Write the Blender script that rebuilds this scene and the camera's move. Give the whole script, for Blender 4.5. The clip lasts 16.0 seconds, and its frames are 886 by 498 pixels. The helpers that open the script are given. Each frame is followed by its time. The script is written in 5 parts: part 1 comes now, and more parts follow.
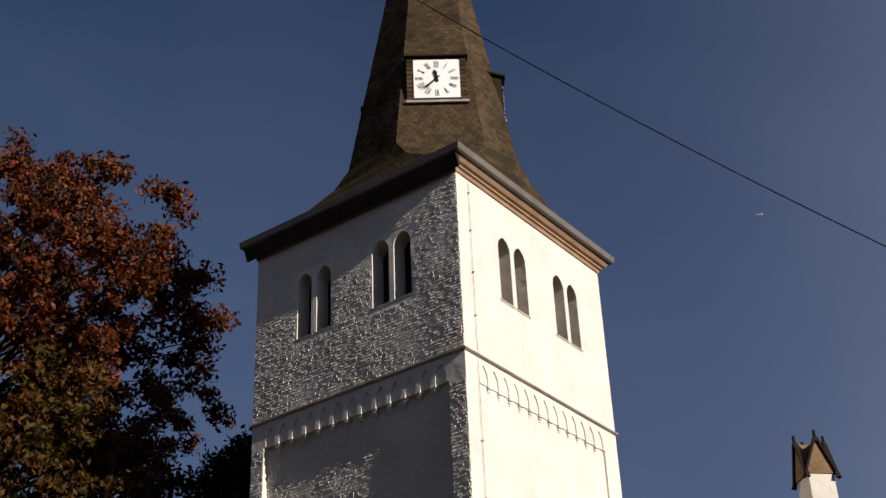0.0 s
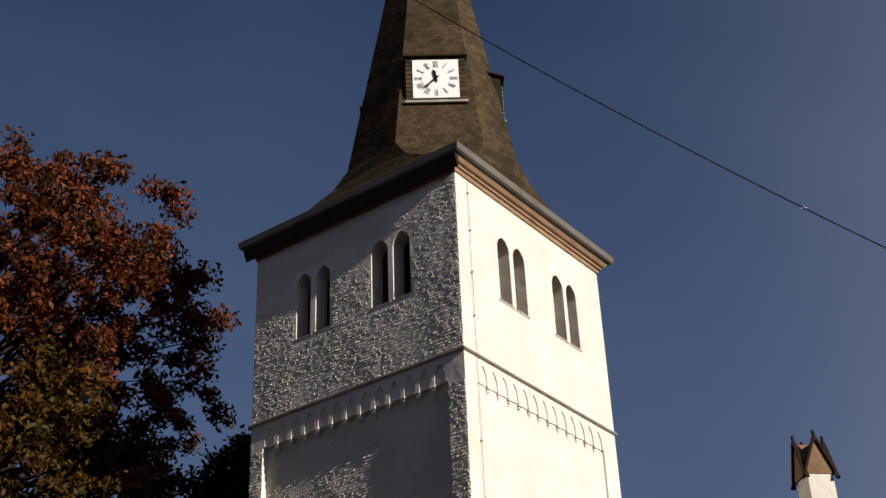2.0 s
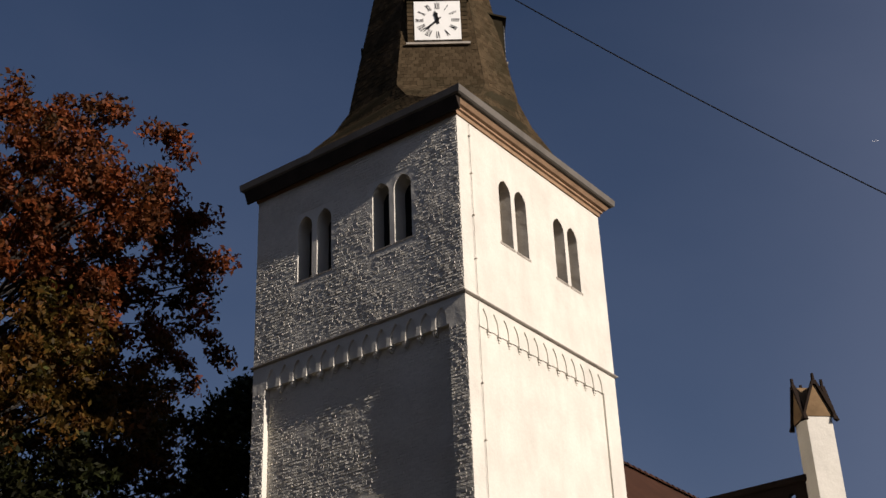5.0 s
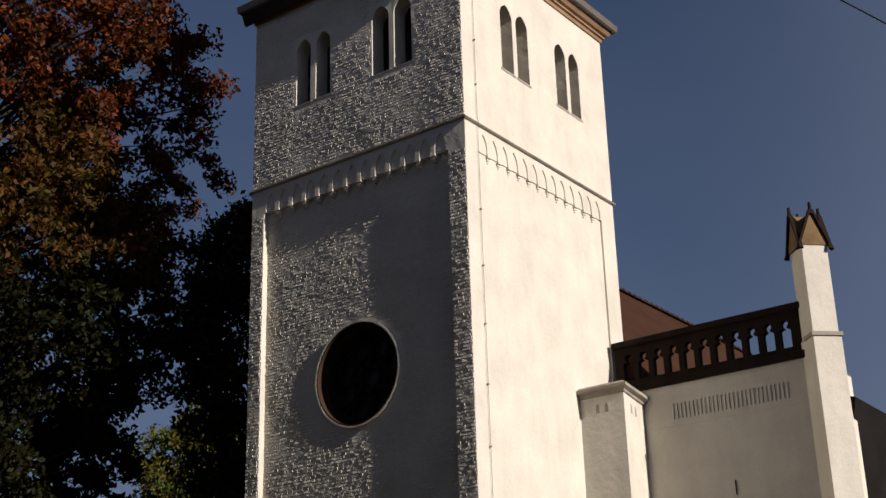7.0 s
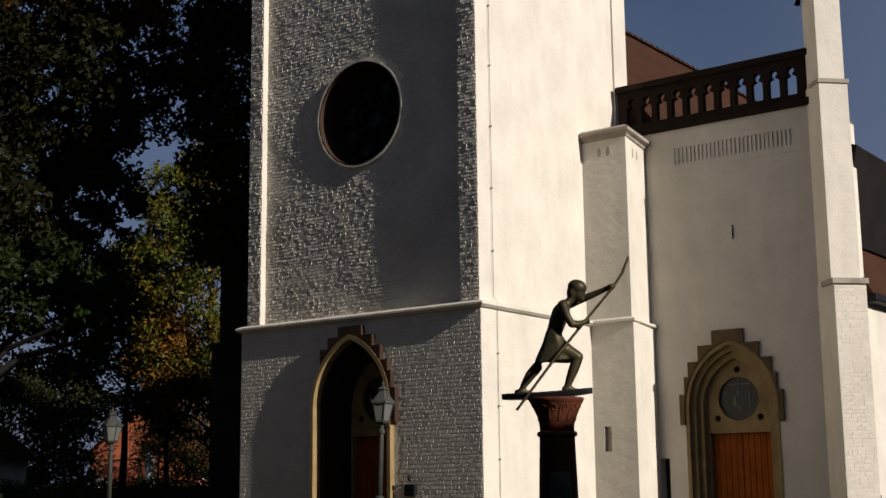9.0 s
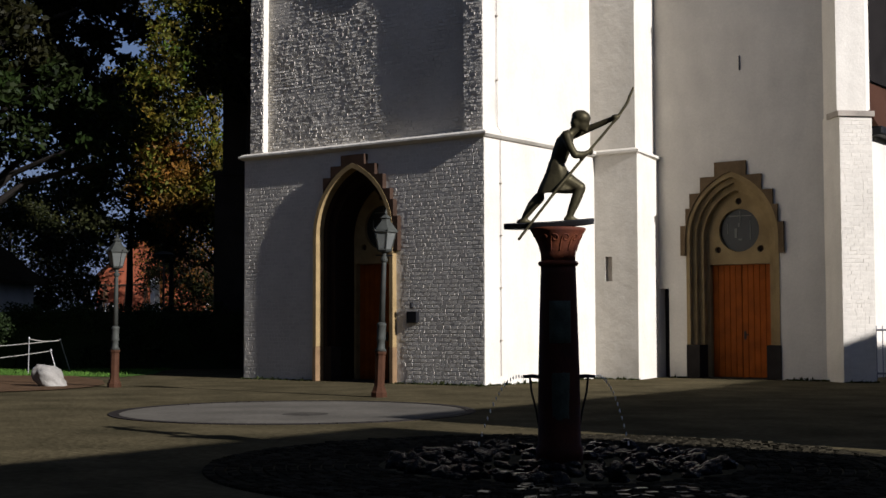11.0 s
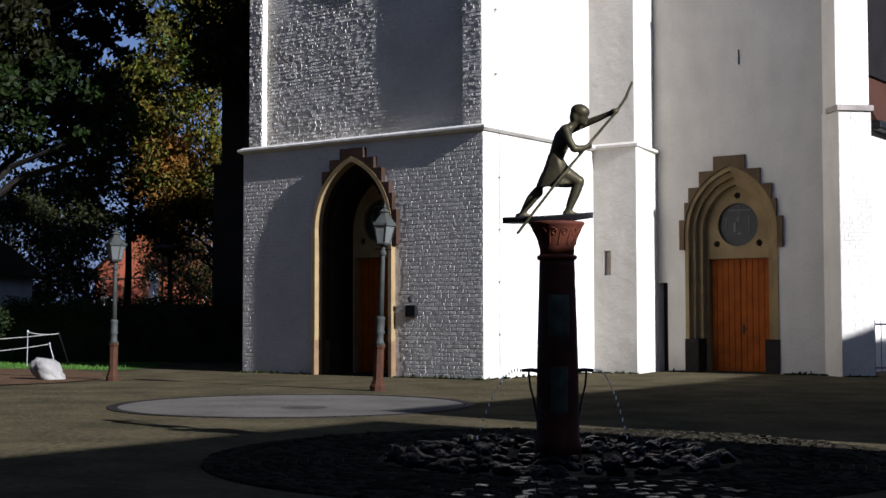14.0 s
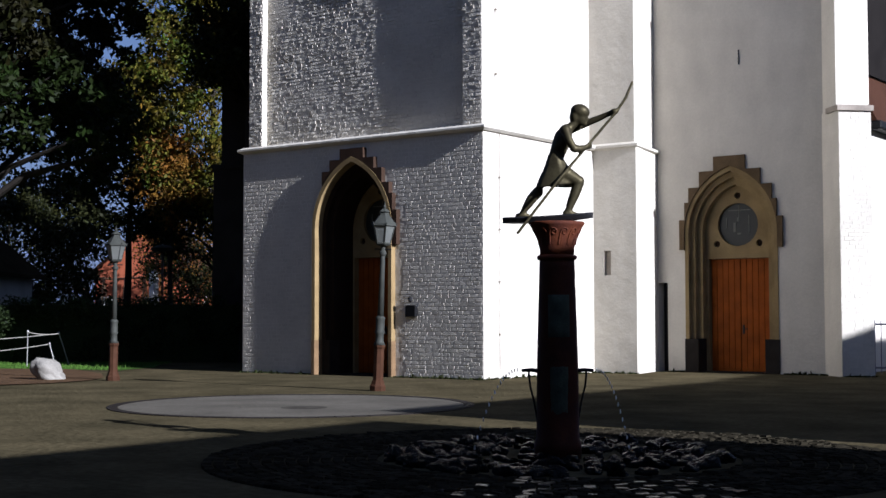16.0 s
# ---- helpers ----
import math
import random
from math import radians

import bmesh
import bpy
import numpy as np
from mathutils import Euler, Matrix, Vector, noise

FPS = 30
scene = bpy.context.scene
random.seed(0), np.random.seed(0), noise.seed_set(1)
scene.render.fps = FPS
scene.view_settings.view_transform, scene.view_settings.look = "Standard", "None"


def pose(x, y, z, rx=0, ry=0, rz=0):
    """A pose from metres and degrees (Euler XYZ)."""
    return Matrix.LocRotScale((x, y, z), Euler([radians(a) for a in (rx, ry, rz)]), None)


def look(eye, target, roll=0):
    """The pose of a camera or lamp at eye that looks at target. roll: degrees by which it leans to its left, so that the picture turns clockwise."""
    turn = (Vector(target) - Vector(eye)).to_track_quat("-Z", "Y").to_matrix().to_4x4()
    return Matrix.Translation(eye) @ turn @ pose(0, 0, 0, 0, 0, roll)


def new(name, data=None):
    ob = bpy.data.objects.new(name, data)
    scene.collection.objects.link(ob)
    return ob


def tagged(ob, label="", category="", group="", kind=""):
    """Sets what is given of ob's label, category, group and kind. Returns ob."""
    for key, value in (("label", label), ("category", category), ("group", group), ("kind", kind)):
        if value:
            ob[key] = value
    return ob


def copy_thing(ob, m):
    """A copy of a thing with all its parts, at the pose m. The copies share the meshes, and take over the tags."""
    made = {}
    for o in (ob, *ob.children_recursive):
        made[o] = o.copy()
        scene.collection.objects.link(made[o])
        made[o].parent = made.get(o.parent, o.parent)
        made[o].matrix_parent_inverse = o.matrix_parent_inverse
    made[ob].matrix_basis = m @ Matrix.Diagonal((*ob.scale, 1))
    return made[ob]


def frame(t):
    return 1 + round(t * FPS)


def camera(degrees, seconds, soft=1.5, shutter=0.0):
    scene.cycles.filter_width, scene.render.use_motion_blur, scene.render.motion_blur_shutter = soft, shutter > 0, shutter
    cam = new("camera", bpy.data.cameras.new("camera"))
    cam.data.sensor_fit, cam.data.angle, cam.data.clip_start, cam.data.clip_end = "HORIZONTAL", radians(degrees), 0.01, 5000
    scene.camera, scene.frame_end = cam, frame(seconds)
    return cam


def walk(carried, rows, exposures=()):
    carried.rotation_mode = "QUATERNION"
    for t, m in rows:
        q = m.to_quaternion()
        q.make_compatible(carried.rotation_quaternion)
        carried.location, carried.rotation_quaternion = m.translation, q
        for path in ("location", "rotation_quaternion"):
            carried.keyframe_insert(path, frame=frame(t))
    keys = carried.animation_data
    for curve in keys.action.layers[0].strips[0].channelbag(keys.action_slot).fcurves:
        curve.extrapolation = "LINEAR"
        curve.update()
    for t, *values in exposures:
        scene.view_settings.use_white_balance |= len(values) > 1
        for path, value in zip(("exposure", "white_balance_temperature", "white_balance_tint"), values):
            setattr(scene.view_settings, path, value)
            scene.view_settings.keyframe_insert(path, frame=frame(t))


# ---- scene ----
cam = camera(36.24, 16.0)
EYE = (17.479, -24.969, 1.408)


def aim(yaw, pitch, lean):
    return pose(*EYE, 90 + pitch, 0, yaw) @ pose(0, 0, 0, 0, 0, lean)


PATH = [(0.0, 35.853, 31.024, -2.535), (0.5, 35.89, 31.02, -2.535), (1.0, 35.855, 31.026, -2.54), (1.5, 35.86, 31.026, -2.54),
        (2.0, 35.81, 31.026, -2.555), (2.5, 35.82, 31.026, -2.56), (3.0, 35.803, 31.026, -2.564), (3.4, 35.80, 30.98, -2.56),
        (3.8, 35.83, 30.68, -2.53), (4.2, 35.87, 30.2, -2.49), (4.6, 35.92, 29.53, -2.43), (5.0, 35.99, 28.62, -2.35), (5.5, 36.048, 27.267, -2.236), (6.0, 36.10, 25.885, -2.082),
        (6.5, 36.199, 23.896, -1.883), (7.0, 36.23, 21.263, -1.706), (7.5, 36.297, 19.275, -1.582), (8.0, 36.468, 16.034, -1.265),
        (8.5, 36.482, 12.863, -0.899), (9.0, 36.572, 10.355, -0.687), (9.5, 36.695, 7.916, -0.52), (10.0, 36.80, 6.162, -0.426),
        (10.2, 36.81, 5.33, -0.37), (10.5, 36.80, 4.27, -0.28), (10.8, 36.77, 3.48, -0.20), (11.1, 36.74, 3.04, -0.13), (11.5, 36.71, 2.89, -0.09), (12.5, 36.70, 2.886, -0.078),
        (16.0, 36.70, 2.886, -0.078)]
walk(cam, [(t, aim(a, b, c)) for t, a, b, c in PATH],
     exposures=[(0.0, 0.56, 6200, 17), (3.2, 0.56, 6200, 17), (5.5, 0.36, 6250, 16), (8.0, 0.32, 6250, 15), (9.5, 0.27, 6150, 15), (10.3, 0.38, 5950, 15),
                (12.3, 1.06, 5140, 17), (16.0, 1.06, 5140, 17)])

# ---- light ----
SUN_EL, SUN_AZ = radians(24.0), radians(-3.8)      # azimuth from +x, towards -y
SUN_TO = Vector((math.cos(SUN_EL) * math.cos(SUN_AZ), math.cos(SUN_EL) * math.sin(SUN_AZ), math.sin(SUN_EL)))
world = bpy.data.worlds.new("sky")
scene.world = world
world.use_nodes = True
wn, wl = world.node_tree.nodes, world.node_tree.links
sky = wn.new("ShaderNodeTexSky")
sky.sky_type = "NISHITA"
sky.sun_disc = False
sky.sun_elevation = SUN_EL
sky.sun_rotation = math.pi / 2 - SUN_AZ
sky.air_density, sky.dust_density, sky.ozone_density = 1.0, 2.6, 5.0
wn["Background"].inputs[1].default_value = 0.0315
# thin high haze over the whole sky
wtc, wmap, wno, wra, wmx = (wn.new("ShaderNode" + q) for q in ("TexCoord", "Mapping", "TexNoise", "MapRange", "Mix"))
wmap.inputs["Rotation"].default_value, wmap.inputs["Scale"].default_value = (0.3, 0.2, 0.9), (1.0, 1.0, 2.2)
wno.inputs["Scale"].default_value, wno.inputs["Detail"].default_value, wno.inputs["Distortion"].default_value = 1.6, 5.0, 0.4
wra.inputs[1].default_value, wra.inputs[2].default_value, wra.inputs[3].default_value, wra.inputs[4].default_value = 0.42, 0.75, 0.0, 0.14
wmx.data_type = "RGBA"
wmx.inputs[7].default_value = (4.3, 4.9, 6.7, 1)
# the haze thickens towards the horizon and towards the sun's side
wsep, whor, wpow, wsun, wlow, wadd, wsum, wmin = (wn.new("ShaderNode" + q) for q in ("SeparateXYZ", "Math", "Math", "MapRange", "Math", "Math", "Math", "Math"))
wlow.operation, wmin.operation, wmin.inputs[1].default_value = "MULTIPLY", "MINIMUM", 0.75
whor.operation, wpow.operation, wadd.operation, wsum.operation = "SUBTRACT", "POWER", "MULTIPLY_ADD", "ADD"
whor.inputs[0].default_value, whor.use_clamp = 1.0, True
wpow.inputs[1].default_value = 4.0
wsun.interpolation_type = "SMOOTHSTEP"
wsun.inputs[1].default_value, wsun.inputs[2].default_value, wsun.inputs[3].default_value, wsun.inputs[4].default_value = -0.42, -0.02, 0.0, 1.0
wadd.inputs[1].default_value = 0.85
wsum.use_clamp = True
wl.new(wtc.outputs["Generated"], wsep.inputs[0])
wl.new(wsep.outputs[2], whor.inputs[1])
wl.new(whor.outputs[0], wpow.inputs[0])
wl.new(wsep.outputs[0], wsun.inputs[0])
wl.new(wpow.outputs[0], wadd.inputs[0])
wl.new(wsun.outputs[0], wlow.inputs[0])
wl.new(whor.outputs[0], wlow.inputs[1])
wl.new(wlow.outputs[0], wadd.inputs[2])
wl.new(wadd.outputs[0], wsum.inputs[0])
wl.new(wtc.outputs["Generated"], wmap.inputs["Vector"])
wl.new(wmap.outputs[0], wno.inputs["Vector"])
wl.new(wno.outputs["Fac"], wra.inputs[0])
wl.new(wra.outputs[0], wsum.inputs[1])
wl.new(wsum.outputs[0], wmin.inputs[0])
wl.new(wmin.outputs[0], wmx.inputs[0])
wl.new(sky.outputs[0], wmx.inputs[6])
wl.new(wmx.outputs[2], wn["Background"].inputs[0])
sun = new("sun", bpy.data.lights.new("sun", "SUN"))
sun.data.energy, sun.data.angle, sun.data.color = 5.0, radians(0.53), (1.0, 0.91, 0.77)
sun.matrix_world = look(SUN_TO * 60, (0, 0, 0))


# ---- materials ----
def mat(name, col, rough=0.8, var=0.25, scale=3.0, fine=40.0, bump=0.3, metal=0.0, dist=0.01, island=0.0, col2=None, piece=0.0, spec=0.06):
    """A surface with broad stains, fine grain and relief."""
    m = bpy.data.materials.new(name)
    m.use_nodes = True
    n, l = m.node_tree.nodes, m.node_tree.links
    b = n["Principled BSDF"]
    b.inputs["Roughness"].default_value, b.inputs["Metallic"].default_value = rough, metal
    b.inputs["Specular IOR Level"].default_value = spec
    tc = n.new("ShaderNodeTexCoord")
    big, small = n.new("ShaderNodeTexNoise"), n.new("ShaderNodeTexNoise")
    for t, s, d in ((big, scale, 5.0), (small, fine, 4.0)):
        t.inputs["Scale"].default_value, t.inputs["Detail"].default_value = s, d
        l.new(tc.outputs["Object"], t.inputs["Vector"])
    mix = n.new("ShaderNodeMix")
    mix.data_type = "RGBA"
    c2 = col2 or [c * (1 - var) for c in col]
    mix.inputs[6].default_value, mix.inputs[7].default_value = (*col, 1), (*c2, 1)
    ramp = n.new("ShaderNodeMapRange")
    ramp.inputs[1].default_value, ramp.inputs[2].default_value = 0.35, 0.7
    l.new(big.outputs["Fac"], ramp.inputs[0])
    l.new(ramp.outputs[0], mix.inputs[0])
    out = mix.outputs[2]
    grain = n.new("ShaderNodeHueSaturation")
    l.new(out, grain.inputs["Color"])
    gr = n.new("ShaderNodeMapRange")
    gr.inputs[3].default_value, gr.inputs[4].default_value = 1 - var, 1 + var * 0.6
    l.new(small.outputs["Fac"], gr.inputs[0])
    val = gr.outputs[0]
    if island or piece:
        src = n.new("ShaderNodeNewGeometry").outputs["Random Per Island"] if island else n.new("ShaderNodeObjectInfo").outputs["Random"]
        mr = n.new("ShaderNodeMapRange")
        k = island or piece
        mr.inputs[3].default_value, mr.inputs[4].default_value = 1 - k, 1 + k
        l.new(src, mr.inputs[0])
        mul = n.new("ShaderNodeMath")
        mul.operation = "MULTIPLY"
        l.new(val, mul.inputs[0])
        l.new(mr.outputs[0], mul.inputs[1])
        val = mul.outputs[0]
    l.new(val, grain.inputs["Value"])
    l.new(grain.outputs[0], b.inputs["Base Color"])
    if bump:
        bp = n.new("ShaderNodeBump")
        bp.inputs["Strength"].default_value, bp.inputs["Distance"].default_value = bump, dist
        l.new(small.outputs["Fac"], bp.inputs["Height"])
        l.new(bp.outputs[0], b.inputs["Normal"])
    return m


def leaf_mat(name, c1, c2):
    m = mat(name, c1, 0.6, 0.3, 0.8, 9.0, 0, col2=c2, island=0.6, spec=0.12)
    n, l = m.node_tree.nodes, m.node_tree.links
    b = n["Principled BSDF"]
    tr = n.new("ShaderNodeBsdfTranslucent")
    mx = n.new("ShaderNodeMixShader")
    mx.inputs[0].default_value = 0.28
    l.new(b.inputs["Base Color"].links[0].from_socket, tr.inputs[0])
    l.new(b.outputs[0], mx.inputs[1])
    l.new(tr.outputs[0], mx.inputs[2])
    l.new(mx.outputs[0], n["Material Output"].inputs[0])
    return m


WHITE = mat("limewashed_brick", (0.575, 0.54, 0.468), 0.85, 0.12, 0.9, 22, 0.42, dist=0.012)
wn_, wl_ = WHITE.node_tree.nodes, WHITE.node_tree.links
streak, smap, srange, smul = (wn_.new("ShaderNode" + q) for q in ("TexNoise", "Mapping", "MapRange", "HueSaturation"))
smap.inputs["Scale"].default_value = (1.6, 1.6, 0.5)
streak.inputs["Scale"].default_value, streak.inputs["Detail"].default_value = 1.6, 6.0
srange.inputs[1].default_value, srange.inputs[2].default_value, srange.inputs[3].default_value, srange.inputs[4].default_value = 0.40, 0.75, 1.02, 0.93
wl_.new(next(q for q in wn_ if q.type == "TEX_COORD").outputs["Object"], smap.inputs[0])
wl_.new(smap.outputs[0], streak.inputs["Vector"])
wl_.new(streak.outputs["Fac"], srange.inputs[0])
wl_.new(srange.outputs[0], smul.inputs["Value"])
wl_.new(wn_["Principled BSDF"].inputs["Base Color"].links[0].from_socket, smul.inputs["Color"])
wl_.new(smul.outputs[0], wn_["Principled BSDF"].inputs["Base Color"])
# uneven plaster under the fine grain
swell, sbump = wn_.new("ShaderNodeTexNoise"), wn_.new("ShaderNodeBump")
swell.inputs["Scale"].default_value, swell.inputs["Detail"].default_value = 3.2, 6.0
sbump.inputs["Strength"].default_value, sbump.inputs["Distance"].default_value = 0.45, 0.05
wl_.new(next(q for q in wn_ if q.type == "TEX_COORD").outputs["Object"], swell.inputs["Vector"])
wl_.new(swell.outputs["Fac"], sbump.inputs["Height"])
wl_.new(sbump.outputs[0], next(q for q in wn_ if q.type == "BUMP" and q != sbump).inputs["Normal"])
BRICKW = mat("limewashed_bricks", (0.565, 0.528, 0.455), 0.8, 0.14, 0.9, 24, 0.3, dist=0.012, island=0.05)
BRICKU = mat("rough_limewashed_bricks", (0.565, 0.528, 0.455), 0.8, 0.14, 0.9, 26, 0.9, dist=0.02, island=0.05)
BRICKP = mat("limewashed_brick_piece", (0.565, 0.528, 0.455), 0.8, 0.14, 0.9, 24, 0.3, dist=0.012, piece=0.05)
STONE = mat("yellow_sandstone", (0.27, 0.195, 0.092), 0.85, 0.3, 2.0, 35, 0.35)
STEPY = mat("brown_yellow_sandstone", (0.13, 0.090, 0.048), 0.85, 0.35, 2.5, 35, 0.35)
STEP = mat("brown_sandstone_and_shade", (0.050, 0.031, 0.021), 0.85, 0.35, 2.5, 35, 0.35)
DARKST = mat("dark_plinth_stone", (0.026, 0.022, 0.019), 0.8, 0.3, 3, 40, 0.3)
GABLEST = mat("weathered_gable_stone", (0.20, 0.130, 0.068), 0.85, 0.35, 2.5, 30, 0.4)
BALU = mat("weathered_and_shade_brown_stone", (0.022, 0.0145, 0.0105), 0.85, 0.35, 2, 30, 0.4)
GREYST = mat("weathered_grey_stone", (0.34, 0.30, 0.25), 0.85, 0.3, 2, 30, 0.4)
WOOD = mat("red_brown_door_wood", (0.27, 0.066, 0.006), 0.55, 0.3, 3, 25, 0.2, piece=0.06)
SLATE = mat("weathered_slate", (0.064, 0.045, 0.026), 0.85, 0.4, 1.2, 28, 0.8, island=0.25, col2=(0.034, 0.027, 0.016), spec=0.0)
SLATEP = mat("weathered_slate_piece", (0.064, 0.045, 0.026), 0.85, 0.4, 1.2, 28, 0.8, piece=0.25, col2=(0.034, 0.027, 0.016), spec=0.0)
SLATEB = mat("slate_bed", (0.034, 0.028, 0.017), 0.85, 0.3, 1.2, 28, 0.3, spec=0.0)
TILE = mat("red_brown_roof_tiles", (0.048, 0.022, 0.013), 0.8, 0.3, 1.0, 25, 0.4, island=0.2)
WINGSL = mat("black_slate", (0.016, 0.014, 0.013), 0.8, 0.3, 1.2, 28, 0.3)
EAVESHADE = mat("shade_dark_eaves_board", (0.035, 0.026, 0.020), 0.85, 0.3, 2, 30, 0.2)
ZINC = mat("painted_cornice", (0.30, 0.19, 0.115), 0.6, 0.25, 2, 30, 0.2)
LEAD = mat("lead_sheet", (0.13, 0.115, 0.098), 0.55, 0.25, 2, 30, 0.25)
OLDWD = mat("weathered_louvre_wood", (0.17, 0.135, 0.095), 0.8, 0.3, 3, 25, 0.3)
DARK = mat("interior_shade_black", (0.015, 0.014, 0.013), 0.9, 0.2, 3, 30, 0)
CLOCK = mat("white_clock_enamel", (0.72, 0.71, 0.67), 0.45, 0.06, 2, 30, 0.05)
BLACK = mat("black_paint", (0.012, 0.012, 0.013), 0.5, 0.2, 3, 30, 0.1)
IRON = mat("dark_iron", (0.03, 0.03, 0.032), 0.5, 0.3, 4, 40, 0.2, metal=0.6)
GLASSD = mat("dark_leaded_glass", (0.02, 0.022, 0.02), 0.4, 0.2, 5, 40, 0.1, spec=0.35)
LEADP = mat("pale_window_lead", (0.16, 0.16, 0.14), 0.6, 0.2, 6, 40, 0.1)


# ---- building helpers ----
def to_object(name, bm, material, smooth=False):
    me = bpy.data.meshes.new(name)
    bm.normal_update()
    bm.to_mesh(me)
    bm.free()
    me.materials.append(material)
    if smooth:
        me.polygons.foreach_set("use_smooth", [True] * len(me.polygons))
    return new(name, me)


def part(name, bm, material, parent=None, label="", smooth=False):
    ob = to_object(name, bm, material, smooth)
    if parent:
        ob.parent = parent
    return tagged(ob, label)


def thing(name, label, category, group="", kind="", at=None):
    ob = new(name)
    ob.empty_display_size = 0.2
    if at is not None:
        ob.matrix_basis = Matrix.Translation(at)
    return tagged(ob, label, category, group, kind)


def box(x0, x1, y0, y1, z0, z1, bm=None, bev=0.0):
    bm = bm or bmesh.new()
    vs = [bm.verts.new((x, y, z)) for z in (z0, z1) for y in (y0, y1) for x in (x0, x1)]
    fs = [bm.faces.new([vs[i] for i in f]) for f in ((0, 2, 3, 1), (4, 5, 7, 6), (0, 1, 5, 4), (2, 6, 7, 3), (0, 4, 6, 2), (1, 3, 7, 5))]
    if bev:
        es = {e for f in fs for e in f.edges}
        bmesh.ops.bevel(bm, geom=list(es), offset=bev, segments=1, affect="EDGES")
    return bm


def slab(outer, holes, d0, d1, put, bm=None):
    """A plate with holes: outlines in (u, v), from depth d0 to d1, placed by put(u, v, d)."""
    from mathutils.geometry import tessellate_polygon
    bm = bm or bmesh.new()
    loops = [outer, *holes]
    flat = [Vector((u, v, 0)) for lp in loops for u, v in lp]
    tris = tessellate_polygon([[Vector((u, v, 0)) for u, v in lp] for lp in loops])
    a = [bm.verts.new(put(p.x, p.y, d0)) for p in flat]
    b = [bm.verts.new(put(p.x, p.y, d1)) for p in flat]
    for t in tris:
        try:
            bm.faces.new([a[i] for i in t])
            bm.faces.new([b[i] for i in reversed(t)])
        except ValueError:
            pass
    k = 0
    for lp in loops:
        m = len(lp)
        for i in range(m):
            i0, i1 = k + i, k + (i + 1) % m
            bm.faces.new((a[i0], a[i1], b[i1], b[i0]))
        k += m
    bmesh.ops.recalc_face_normals(bm, faces=bm.faces)
    return bm


def south(y):       # plates that face -y; depth goes inwards
    return lambda u, v, d: (u, y + d, v)


def east(x):        # plates that face +x
    return lambda u, v, d: (x - d, u, v)


def rect(u0, u1, v0, v1):
    return [(u0, v0), (u1, v0), (u1, v1), (u0, v1)]


def disc(u, v, r, n=40):
    return [(u + r * math.cos(2 * math.pi * i / n), v + r * math.sin(2 * math.pi * i / n)) for i in range(n)]


def arch_curve(u, w, spring, apex, n=12):
    """The pointed head, from the right springing over the apex to the left one."""
    h = apex - spring
    R = (h * h + w * w) / (2 * w)
    top = math.asin(min(1, h / R))
    right = [(u + w - R + R * math.cos(top * i / n), spring + R * math.sin(top * i / n)) for i in range(n + 1)]
    return right + [(2 * u - x, z) for x, z in reversed(right[:-1])]


def arch(u, w, foot, spring, apex, n=12):
    return [(u - w, foot), (u + w, foot)] + arch_curve(u, w, spring, apex, n)


def loft(rings, bm=None, cap=True):
    bm = bm or bmesh.new()
    rows = [[bm.verts.new(p) for p in r] for r in rings]
    for a, b in zip(rows, rows[1:]):
        m = len(a)
        for i in range(m):
            try:
                bm.faces.new((a[i], a[(i + 1) % m], b[(i + 1) % m], b[i]))
            except ValueError:
                pass
    if cap:
        bm.faces.new(list(reversed(rows[0])))
        bm.faces.new(rows[-1])
    return bm


def lathe(profile, n=24, at=(0, 0, 0), bm=None):
    return loft([[(at[0] + r * math.cos(2 * math.pi * i / n), at[1] + r * math.sin(2 * math.pi * i / n), at[2] + z) for i in range(n)] for r, z in profile], bm)


def tube(points, radii, n=8, bm=None):
    bm = bm or bmesh.new()
    pts = [Vector(p) for p in points]
    rings = []
    for i, p in enumerate(pts):
        d = (pts[min(i + 1, len(pts) - 1)] - pts[max(i - 1, 0)]).normalized()
        a = d.orthogonal().normalized() if i == 0 else (a - a.dot(d) * d).normalized()
        b = d.cross(a)
        r = radii[i] if hasattr(radii, "__len__") else radii
        rings.append([p + r * (math.cos(2 * math.pi * j / n) * a + math.sin(2 * math.pi * j / n) * b) for j in range(n)])
    return loft(rings, bm)


def raw_mesh(name, verts, faces, material, parent=None, smooth=False):
    me = bpy.data.meshes.new(name)
    me.from_pydata(verts, [], faces)
    me.materials.append(material)
    if smooth:
        me.polygons.foreach_set("use_smooth", [True] * len(me.polygons))
    ob = new(name, me)
    if parent:
        ob.parent = parent
    return ob


# ---- the church ----
W, H1, H2, H3 = 7.585, 5.78, 16.91, 22.84
S = 0.10                      # setback of the upper stages
RECE = 0.06                   # the same on the sunny side
REC = 0.19                   # depth of the blind panels


